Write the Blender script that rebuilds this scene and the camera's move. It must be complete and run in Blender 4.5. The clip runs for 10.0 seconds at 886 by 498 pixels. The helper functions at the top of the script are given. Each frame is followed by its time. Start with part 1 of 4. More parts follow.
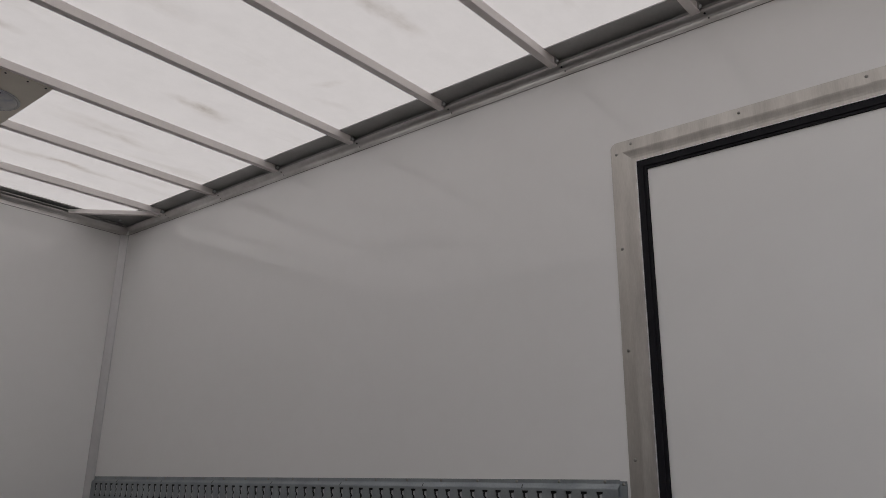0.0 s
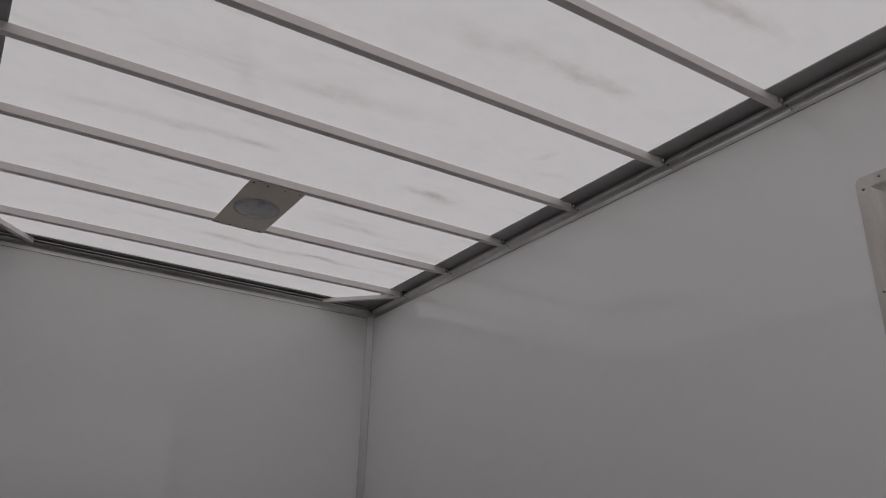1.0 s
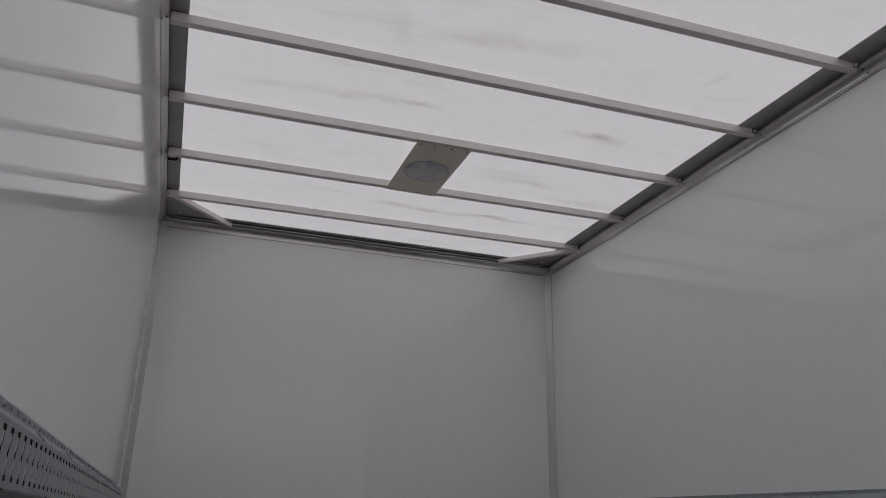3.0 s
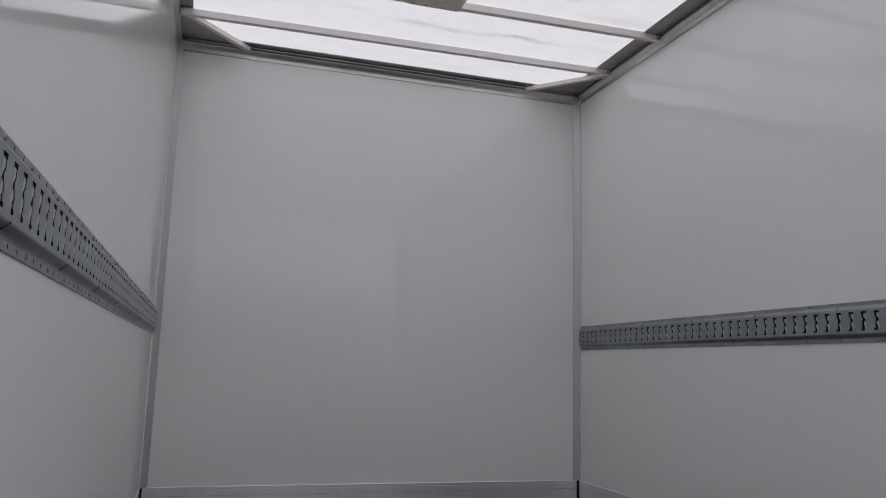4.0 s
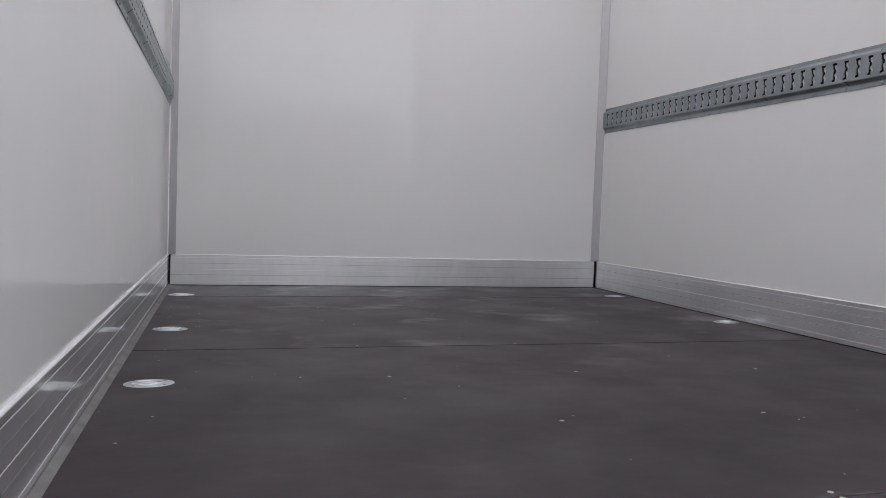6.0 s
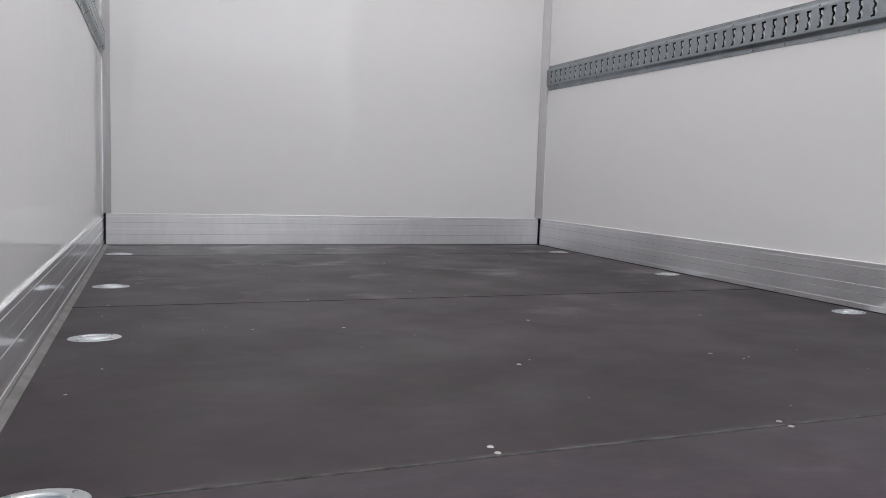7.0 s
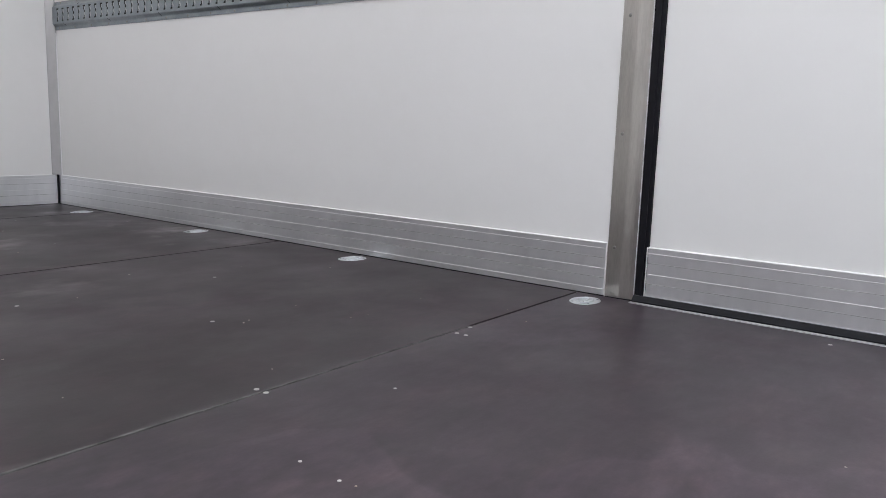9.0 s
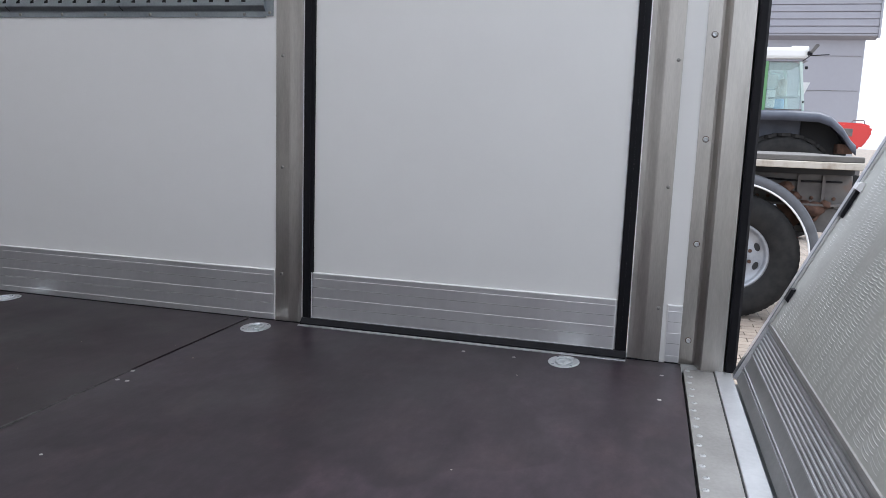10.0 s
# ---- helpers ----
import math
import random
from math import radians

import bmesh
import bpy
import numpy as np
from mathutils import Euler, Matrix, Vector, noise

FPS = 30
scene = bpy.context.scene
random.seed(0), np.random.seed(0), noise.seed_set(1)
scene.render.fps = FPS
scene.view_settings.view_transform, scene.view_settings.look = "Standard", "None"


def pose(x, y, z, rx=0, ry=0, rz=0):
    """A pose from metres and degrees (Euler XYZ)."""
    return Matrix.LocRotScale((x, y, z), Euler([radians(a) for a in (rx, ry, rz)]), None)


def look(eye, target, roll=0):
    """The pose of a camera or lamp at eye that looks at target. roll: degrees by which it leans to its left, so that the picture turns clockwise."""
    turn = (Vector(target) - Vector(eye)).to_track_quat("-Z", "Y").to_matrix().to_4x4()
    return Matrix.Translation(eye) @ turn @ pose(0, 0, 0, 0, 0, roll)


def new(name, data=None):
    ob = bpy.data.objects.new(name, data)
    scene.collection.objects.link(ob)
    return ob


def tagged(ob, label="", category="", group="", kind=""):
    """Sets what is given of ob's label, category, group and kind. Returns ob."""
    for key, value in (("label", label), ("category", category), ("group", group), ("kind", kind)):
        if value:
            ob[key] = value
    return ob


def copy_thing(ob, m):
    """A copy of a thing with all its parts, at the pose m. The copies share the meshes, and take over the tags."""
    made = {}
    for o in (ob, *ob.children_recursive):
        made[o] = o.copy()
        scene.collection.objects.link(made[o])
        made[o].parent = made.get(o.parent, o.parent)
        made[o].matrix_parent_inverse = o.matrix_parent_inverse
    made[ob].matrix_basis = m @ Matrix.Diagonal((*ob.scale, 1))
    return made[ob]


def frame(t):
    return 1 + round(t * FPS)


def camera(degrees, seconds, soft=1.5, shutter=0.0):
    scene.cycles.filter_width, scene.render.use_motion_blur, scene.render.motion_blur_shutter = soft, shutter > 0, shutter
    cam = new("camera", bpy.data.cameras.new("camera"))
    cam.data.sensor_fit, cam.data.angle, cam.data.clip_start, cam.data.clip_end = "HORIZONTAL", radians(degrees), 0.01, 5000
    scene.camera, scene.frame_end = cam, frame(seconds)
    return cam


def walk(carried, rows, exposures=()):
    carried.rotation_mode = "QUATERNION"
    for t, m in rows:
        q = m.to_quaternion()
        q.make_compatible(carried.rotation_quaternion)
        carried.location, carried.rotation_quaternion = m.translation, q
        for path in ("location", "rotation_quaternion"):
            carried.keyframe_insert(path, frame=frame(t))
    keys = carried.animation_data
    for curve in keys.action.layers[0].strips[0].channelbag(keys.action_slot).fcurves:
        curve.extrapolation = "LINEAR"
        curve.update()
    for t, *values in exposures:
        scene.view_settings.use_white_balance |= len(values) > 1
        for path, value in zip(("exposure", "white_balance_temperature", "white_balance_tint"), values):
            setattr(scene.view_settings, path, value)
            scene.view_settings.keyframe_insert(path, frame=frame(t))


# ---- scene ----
cam = camera(60.4, 10.0, soft=0.8)
PATH = [
    (0, (0.219, -3.993, 0.949), (1.693, -2.78, 1.547), 0.7),
    (0.5, (0.183, -4.011, 0.956), (1.436, -2.615, 1.651), 0.6),
    (1, (0.177, -4.02, 0.939), (1.176, -2.459, 1.69), 1.4),
    (1.5, (0.163, -4.027, 0.937), (0.964, -2.368, 1.716), 1.7),
    (2, (0.173, -4.029, 0.928), (0.854, -2.32, 1.711), 1.0),
    (2.2, (0.185, -4.025, 0.925), (0.835, -2.3, 1.705), 1.2),
    (3.3, (0.213, -3.939, 0.807), (0.813, -2.128, 1.406), 1.4),
    (3.5, (0.229, -3.91, 0.779), (0.823, -2.074, 1.307), 1.6),
    (4, (0.241, -3.889, 0.726), (0.82, -2.0, 1.038), 1.6),
    (4.5, (0.269, -3.851, 0.63), (0.803, -1.929, 0.772), 1.9),
    (5, (0.279, -3.843, 0.564), (0.76, -1.901, 0.566), 2.0),
    (5.2, (0.297, -3.847, 0.541), (0.749, -1.899, 0.507), 2.1),
    (6.3, (0.231, -3.812, 0.368), (0.851, -1.915, 0.247), 1.9),
    (6.5, (0.23, -3.811, 0.362), (0.887, -1.927, 0.224), 1.8),
    (7, (0.215, -3.802, 0.364), (0.926, -1.942, 0.175), 1.9),
    (7.5, (0.247, -3.794, 0.369), (1.044, -1.975, 0.135), 2.1),
    (8, (0.274, -3.804, 0.387), (1.308, -2.113, 0.117), 1.9),
    (8.5, (0.311, -3.823, 0.397), (1.645, -2.362, 0.103), 1.8),
    (9, (0.345, -3.876, 0.436), (1.923, -2.687, 0.126), 1.9),
    (9.5, (0.348, -3.952, 0.487), (2.119, -3.077, 0.173), 2.0),
    (10, (0.305, -4.012, 0.553), (2.215, -3.503, 0.249), 2.1),
]
EXPOSURES = [(0.0, 0.24, 6800, 11.5), (0.5, 0.05, 6700, 11.5), (1.0, -0.07, 6600, 12), (2.0, -0.05, 6500, 12.5), (3.5, 0.27, 6400, 12.5), (4.5, 1.05, 6300, 12), (6.5, 1.64, 6420, 11), (7.5, 1.96, 6480, 10), (9.0, 1.93, 6360, 9.3), (9.5, 1.69, 6270, 9.3), (10.0, 1.36, 6100, 9)]
walk(cam, [(t, look(eye, target, roll)) for t, eye, target, roll in PATH], EXPOSURES)

# ---- world, sun ----
world = bpy.data.worlds.new("overcast_sky")
scene.world = world
world.use_nodes = True
wn = world.node_tree.nodes
wl = world.node_tree.links
sky = wn.new("ShaderNodeTexSky")
sky.sky_type = "NISHITA"
sky.sun_disc = False
sky.sun_elevation = radians(66)
sky.sun_rotation = radians(150)
sky.air_density = 1.0
sky.dust_density = 6.0
sky.ozone_density = 0.5
grey = wn.new("ShaderNodeHueSaturation")
grey.inputs["Saturation"].default_value = 0.12
wl.new(sky.outputs["Color"], grey.inputs["Color"])
cloud = wn.new("ShaderNodeMix")
cloud.data_type = "RGBA"
cloud.inputs[0].default_value = 0.75
# an overcast sky is about twice as bright overhead as at the horizon
where_up = wn.new("ShaderNodeTexCoord")
split = wn.new("ShaderNodeSeparateXYZ")
rise = wn.new("ShaderNodeMapRange")
rise.inputs["To Min"].default_value = 0.62
rise.inputs["To Max"].default_value = 1.08
tone = wn.new("ShaderNodeMix")
tone.data_type = "RGBA"
tone.blend_type = "MULTIPLY"
tone.inputs[0].default_value = 1.0
tone.inputs[6].default_value = (9.2, 9.55, 10.4, 1)
wl.new(where_up.outputs["Generated"], split.inputs[0])
wl.new(split.outputs["Z"], rise.inputs["Value"])
wl.new(rise.outputs["Result"], tone.inputs[7])
wl.new(tone.outputs[2], cloud.inputs[7])
wl.new(grey.outputs["Color"], cloud.inputs[6])
wl.new(cloud.outputs[2], wn["Background"].inputs["Color"])
wn["Background"].inputs["Strength"].default_value = 0.1

sun = new("sun", bpy.data.lights.new("sun", "SUN"))
sun.data.energy = 0.8
sun.data.angle = radians(30)
sun.data.color = (1.0, 0.97, 0.93)
sun.matrix_world = look((0, 0, 0), (-0.2, 0.35, -0.9))

# ---- dimensions of the box body ----
W = 2.244          # inner width
REAR = -4.215      # rear opening
LIP = 2.303        # foot of the roof trim on the walls
ROOF = 2.352       # roof sheet
GROUND = -0.89


# ---- helpers for building ----
def part(name, bm, mat, parent=None, label="", smooth=False):
    me = bpy.data.meshes.new(name)
    bm.normal_update()
    bm.to_mesh(me)
    bm.free()
    me.materials.append(mat)
    if smooth:
        me.shade_smooth()
    ob = new(name, me)
    ob.parent = parent
    if label:
        ob["label"] = label
    return ob


def share(name, me, parent, m, label=""):
    ob = new(name, me)
    ob.parent = parent
    ob.matrix_basis = m
    if label:
        ob["label"] = label
    return ob


def thing(name, label, category, group="", kind="", at=(0, 0, 0)):
    ob = new(name)
    ob.location = at
    ob.empty_display_size = 0.1
    return tagged(ob, label, category, group, kind)


def add_box(bm, x0, x1, y0, y1, z0, z1, bevel=0.0):
    m = Matrix.LocRotScale(((x0 + x1) / 2, (y0 + y1) / 2, (z0 + z1) / 2), None, (abs(x1 - x0), abs(y1 - y0), abs(z1 - z0)))
    r = bmesh.ops.create_cube(bm, size=1, matrix=m)
    if bevel:
        es = list({e for v in r["verts"] for e in v.link_edges})
        bmesh.ops.bevel(bm, geom=es, offset=bevel, segments=2, affect="EDGES", profile=0.5)
    return bm


def box(x0, x1, y0, y1, z0, z1, bevel=0.0):
    return add_box(bmesh.new(), x0, x1, y0, y1, z0, z1, bevel)


def add_prism(bm, profile, a, b, frame_fn, caps=True):
    """A profile of (u, v) drawn from a to b; frame_fn(u, v, t) gives the place."""
    rings = []
    for t in (a, b):
        rings.append([bm.verts.new(frame_fn(u, v, t)) for u, v in profile])
    n = len(profile)
    for i in range(n):
        j = (i + 1) % n
        bm.faces.new((rings[0][i], rings[0][j], rings[1][j], rings[1][i]))
    if caps:
        bm.faces.new(rings[0][::-1])
        bm.faces.new(rings[1])
    bmesh.ops.recalc_face_normals(bm, faces=bm.faces[:])
    return bm


def lathe(bm, rows, n=32, m=Matrix(), caps=True):
    """Turn (radius, height) rows about z."""
    rings = []
    for r, h in rows:
        rings.append([bm.verts.new(m @ Vector((r * math.cos(2 * math.pi * k / n), r * math.sin(2 * math.pi * k / n), h))) for k in range(n)])
    for p, q in zip(rings, rings[1:]):
        for k in range(n):
            bm.faces.new((p[k], p[(k + 1) % n], q[(k + 1) % n], q[k]))
    if caps:
        bm.faces.new(rings[0][::-1])
        bm.faces.new(rings[-1])
    bmesh.ops.recalc_face_normals(bm, faces=bm.faces[:])
    return bm


def tube(bm, pts, r, n=8):
    pts = [Vector(p) for p in pts]
    rings = []
    for i, p in enumerate(pts):
        d = (pts[min(i + 1, len(pts) - 1)] - pts[max(i - 1, 0)]).normalized()
        q = d.to_track_quat("Z", "Y").to_matrix()
        rings.append([bm.verts.new(p + q @ Vector((r * math.cos(2 * math.pi * k / n), r * math.sin(2 * math.pi * k / n), 0))) for k in range(n)])
    for a, b in zip(rings, rings[1:]):
        for k in range(n):
            bm.faces.new((a[k], a[(k + 1) % n], b[(k + 1) % n], b[k]))
    bm.faces.new(rings[0][::-1])
    bm.faces.new(rings[-1])
    return bm


def along_y(x_wall, side):
    """u into the room from a side wall, v up, t along y. side 1: wall on the high x side."""
    return lambda u, v, t: (x_wall - side * u, t, v)


def along_x(y_wall):
    return lambda u, v, t: (t, y_wall - u, v)


# ---- materials ----
def material(name, base, rough=0.5, metal=0.0, spec=0.5):
    mat = bpy.data.materials.new(name)
    mat.use_nodes = True
    b = mat.node_tree.nodes["Principled BSDF"]
    b.inputs["Base Color"].default_value = (*base, 1)
    b.inputs["Roughness"].default_value = rough
    b.inputs["Metallic"].default_value = metal
    b.inputs["Specular IOR Level"].default_value = spec
    return mat


def noise_node(mat, scale, detail=3.0, stretch=(1, 1, 1), rough=0.55, space="Object"):
    nt = mat.node_tree
    tc = nt.nodes.new("ShaderNodeTexCoord")
    mp = nt.nodes.new("ShaderNodeMapping")
    mp.inputs["Scale"].default_value = stretch
    nz = nt.nodes.new("ShaderNodeTexNoise")
    nz.inputs["Scale"].default_value = scale
    nz.inputs["Detail"].default_value = detail
    nz.inputs["Roughness"].default_value = rough
    nt.links.new(tc.outputs[space], mp.inputs["Vector"])
    nt.links.new(mp.outputs["Vector"], nz.inputs["Vector"])
    return nz


def ramp(mat, source, stops):
    r = mat.node_tree.nodes.new("ShaderNodeValToRGB")
    els = r.color_ramp.elements
    while len(els) < len(stops):
        els.new(0.5)
    for e, (p, c) in zip(els, stops):
        e.position = p
        e.color = (*c, 1) if isinstance(c, tuple) else (c, c, c, 1)
    mat.node_tree.links.new(source, r.inputs["Fac"])
    return r.outputs["Color"]


def mixed(mat, fac, a, b, mode="MIX"):
    m = mat.node_tree.nodes.new("ShaderNodeMix")
    m.data_type = "RGBA"
    m.blend_type = mode
    for socket, value in ((m.inputs[0], fac), (m.inputs[6], a), (m.inputs[7], b)):
        if isinstance(value, (int, float)):
            socket.default_value = value
        elif isinstance(value, tuple):
            socket.default_value = (*value, 1)
        else:
            mat.node_tree.links.new(value, socket)
    return m.outputs[2]


def put(mat, socket, value):
    mat.node_tree.links.new(value, mat.node_tree.nodes["Principled BSDF"].inputs[socket])


def bump(mat, source, strength, distance):
    bn = mat.node_tree.nodes.new("ShaderNodeBump")
    bn.inputs["Strength"].default_value = strength
    bn.inputs["Distance"].default_value = distance
    mat.node_tree.links.new(source, bn.inputs["Height"])
    put(mat, "Normal", bn.outputs["Normal"])


# glossy white gelcoat of the wall panels
M_WALL = material("gelcoat_white", (0.88, 0.875, 0.865), 0.07, 0.0, 0.5)
nz = noise_node(M_WALL, 1.3, 4)
nf = noise_node(M_WALL, 14.0, 5)
put(M_WALL, "Base Color", mixed(M_WALL, 0.3, ramp(M_WALL, nz.outputs["Fac"], [(0.3, (0.87, 0.865, 0.855)), (0.7, (0.89, 0.885, 0.88))]),
                                ramp(M_WALL, nf.outputs["Fac"], [(0.35, (0.865, 0.86, 0.85)), (0.6, (0.89, 0.885, 0.88))])))
put(M_WALL, "Roughness", ramp(M_WALL, nf.outputs["Fac"], [(0.3, 0.06), (0.7, 0.08)]))
nw = noise_node(M_WALL, 1.1, 1)
bump(M_WALL, nw.outputs["Fac"], 0.08, 0.004)

M_DOOR = material("door_panel_white", (0.87, 0.865, 0.855), 0.3)
nz = noise_node(M_DOOR, 5.0, 5)
put(M_DOOR, "Base Color", ramp(M_DOOR, nz.outputs["Fac"], [(0.3, (0.86, 0.855, 0.845)), (0.7, (0.88, 0.875, 0.865))]))
put(M_DOOR, "Roughness", ramp(M_DOOR, nz.outputs["Fac"], [(0.3, 0.29), (0.7, 0.32)]))

# translucent roof sheet with dirt streaks lying across the body
M_ROOF = bpy.data.materials.new("translucent_roof_sheet")
M_ROOF.use_nodes = True
nt = M_ROOF.node_tree
pb = nt.nodes["Principled BSDF"]
n3 = noise_node(M_ROOF, 9.0, 6, (1.0, 1.2, 1), 0.7)
n4 = noise_node(M_ROOF, 2.4, 5, (0.6, 2.6, 1), 0.6)
smudge = ramp(M_ROOF, n4.outputs["Fac"], [(0.26, (0.88, 0.87, 0.855)), (0.42, 1.0)])
grime = ramp(M_ROOF, n3.outputs["Fac"], [(0.25, 0.94), (0.6, 1.0)])
# runs of dirt left by standing water: x, y, half length, half width, turn in degrees, depth
RUNS = [(0.23, -2.10, 0.13, 0.012, -2, 0.45), (0.30, -2.02, 0.10, 0.014, -4, 0.2), (0.34, -1.49, 0.13, 0.022, -6, 0.25), (0.66, -1.52, 0.30, 0.022, -4, 0.4), (0.92, -1.54, 0.09, 0.014, -4, 0.45),
        (1.34, -2.54, 0.25, 0.035, -5, 0.4), (1.62, -2.56, 0.20, 0.022, -3, 0.6), (1.74, -2.55, 0.09, 0.022, -6, 0.55), (1.10, -2.03, 0.25, 0.030, -8, 0.35), (0.98, -2.00, 0.12, 0.03, -14, 0.3),
        (1.66, -1.57, 0.12, 0.018, -3, 0.75), (1.72, -1.56, 0.09, 0.03, 4, 0.4), (1.58, -1.06, 0.22, 0.024, 0, 0.55), (1.50, -1.12, 0.18, 0.02, -3, 0.3), (1.19, -0.57, 0.30, 0.020, 2, 0.6), (1.62, -0.59, 0.20, 0.017, 0, 0.9),
        (1.86, -2.08, 0.06, 0.012, -63, 0.45), (0.73, -1.96, 0.18, 0.03, 62, 0.2), (0.82, -2.30, 0.08, 0.02, 10, 0.3), (1.98, -1.98, 0.07, 0.015, -20, 0.25), (0.95, -3.05, 0.24, 0.03, -3, 0.4), (1.75, -3.02, 0.16, 0.02, -6, 0.5),
        (0.45, -3.45, 0.22, 0.025, 4, 0.4), (0.42, -0.98, 0.16, 0.03, 6, 0.2), (0.55, -2.62, 0.2, 0.025, 2, 0.3), (1.9, -3.5, 0.15, 0.02, 0, 0.5)]
lie = nt.nodes.new("ShaderNodeTexCoord")
wave = noise_node(M_ROOF, 6.0, 4, (1, 1, 1), 0.6)
centred = nt.nodes.new("ShaderNodeVectorMath")
centred.operation = "SUBTRACT"
centred.inputs[1].default_value = (0.5, 0.5, 0.5)
nt.links.new(wave.outputs["Color"], centred.inputs[0])
shove = nt.nodes.new("ShaderNodeVectorMath")
shove.operation = "MULTIPLY_ADD"
shove.inputs[1].default_value = (0.06, 0.10, 0.0)
nt.links.new(centred.outputs[0], shove.inputs[0])
nt.links.new(lie.outputs["Object"], shove.inputs[2])
broken = ramp(M_ROOF, noise_node(M_ROOF, 11.0, 5, (0.7, 1.2, 1), 0.65).outputs["Fac"], [(0.3, 0.25), (0.62, 1.0)])
dirt = smudge
for rx, ry, half, wide, turned, depth in RUNS:
    at = nt.nodes.new("ShaderNodeMapping")
    at.vector_type = "TEXTURE"
    at.inputs["Location"].default_value = (rx, ry, ROOF)
    at.inputs["Rotation"].default_value = (0, 0, radians(turned))
    at.inputs["Scale"].default_value = (half * 1.35, wide * 1.9, 1)
    nt.links.new(shove.outputs[0], at.inputs["Vector"])
    spot = nt.nodes.new("ShaderNodeTexGradient")
    spot.gradient_type = "SPHERICAL"
    nt.links.new(at.outputs["Vector"], spot.inputs["Vector"])
    strength = mixed(M_ROOF, 1.0, ramp(M_ROOF, spot.outputs["Fac"], [(0.0, 0.0), (0.35, 0.35 * depth), (0.85, depth)]), broken, "MULTIPLY")
    dirt = mixed(M_ROOF, strength, dirt, mixed(M_ROOF, 1.0, dirt, (0.60, 0.55, 0.50), "MULTIPLY"))
tint = mixed(M_ROOF, 1.0, mixed(M_ROOF, 1.0, (0.60, 0.579, 0.567), dirt, "MULTIPLY"), grime, "MULTIPLY")
tr = nt.nodes.new("ShaderNodeBsdfTranslucent")
nt.links.new(tint, tr.inputs["Color"])
nt.links.new(mixed(M_ROOF, 1.0, tint, (0.85, 0.85, 0.85), "MULTIPLY"), pb.inputs["Base Color"])
pb.inputs["Roughness"].default_value = 0.4
ms = nt.nodes.new("ShaderNodeMixShader")
ms.inputs[0].default_value = 0.28
nt.links.new(tr.outputs[0], ms.inputs[1])
nt.links.new(pb.outputs[0], ms.inputs[2])
nt.links.new(ms.outputs[0], nt.nodes["Material Output"].inputs["Surface"])


def metal(name, dark, light, rough, stretch, scale=5.0, metallic=1.0, grain=0.0):
    mat = material(name, light, rough, metallic)
    big = noise_node(mat, scale, 4, stretch)
    fine = noise_node(mat, scale * 14, 3, stretch)
    col = mixed(mat, 0.3, ramp(mat, big.outputs["Fac"], [(0.3, dark), (0.68, light)]), ramp(mat, fine.outputs["Fac"], [(0.3, dark), (0.7, light)]))
    put(mat, "Base Color", col)
    if grain:
        bump(mat, fine.outputs["Fac"], grain, 0.001)
    return mat


M_ALU = metal("aluminium_extrusion", (0.74, 0.745, 0.76), (0.92, 0.92, 0.94), 0.28, (1, 1, 0.35), 2.6, 0.82)
M_ALU.node_tree.nodes["Principled BSDF"].inputs["Coat Weight"].default_value = 1.0
M_ALU.node_tree.nodes["Principled BSDF"].inputs["Coat Roughness"].default_value = 0.05
# brushed along the plates: the gloss spreads up and down
M_ALU.node_tree.nodes["Principled BSDF"].inputs["Anisotropic"].default_value = 0.6
M_ALU.node_tree.nodes["Principled BSDF"].inputs["Anisotropic Rotation"].default_value = 0.25
brushed = M_ALU.node_tree.nodes.new("ShaderNodeTangent")
brushed.direction_type = "RADIAL"
brushed.axis = "Z"
put(M_ALU, "Tangent", brushed.outputs[0])
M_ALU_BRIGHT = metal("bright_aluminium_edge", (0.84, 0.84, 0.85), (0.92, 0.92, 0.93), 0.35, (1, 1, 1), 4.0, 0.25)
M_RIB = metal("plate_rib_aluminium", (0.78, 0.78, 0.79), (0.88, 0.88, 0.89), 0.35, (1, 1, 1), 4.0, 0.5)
# darker grey that paints the shade of the plate grooves
M_GROOVE = metal("groove_shade_grey", (0.36, 0.36, 0.365), (0.50, 0.50, 0.505), 0.4, (1, 1, 1), 5.0, 0.6)
M_SILL = metal("worn_sill_aluminium", (0.24, 0.235, 0.23), (0.36, 0.355, 0.35), 0.5, (1, 1, 1), 9.0, 0.6, 0.2)
M_HINGE = metal("dull_hinge_aluminium", (0.33, 0.335, 0.34), (0.44, 0.445, 0.45), 0.45, (1, 1, 1), 7.0, 0.7, 0.15)
M_EDGE = metal("bluish_edge_aluminium", (0.42, 0.43, 0.45), (0.55, 0.56, 0.58), 0.4, (1, 1, 1), 9.0, 0.6, 0.1)
M_STAIN = metal("stainless_frame", (0.40, 0.38, 0.355), (0.59, 0.565, 0.53), 0.32, (5, 5, 0.8), 4.5)
M_GALV = metal("galvanised_steel", (0.25, 0.28, 0.30), (0.37, 0.405, 0.425), 0.42, (1, 1, 1), 12.0, 0.8, 0.1)
M_FLANGE = metal("roof_edge_steel", (0.36, 0.36, 0.355), (0.46, 0.46, 0.455), 0.5, (1, 1, 1), 6.0, 0.6)
M_LIP = metal("roof_trim_aluminium", (0.50, 0.485, 0.47), (0.72, 0.705, 0.69), 0.34, (1, 1, 1), 3.0, 0.75)
M_BOW = metal("roof_bow_grey_paint", (0.76, 0.715, 0.70), (0.82, 0.775, 0.76), 0.45, (1, 1, 1), 5.0, 0.1)
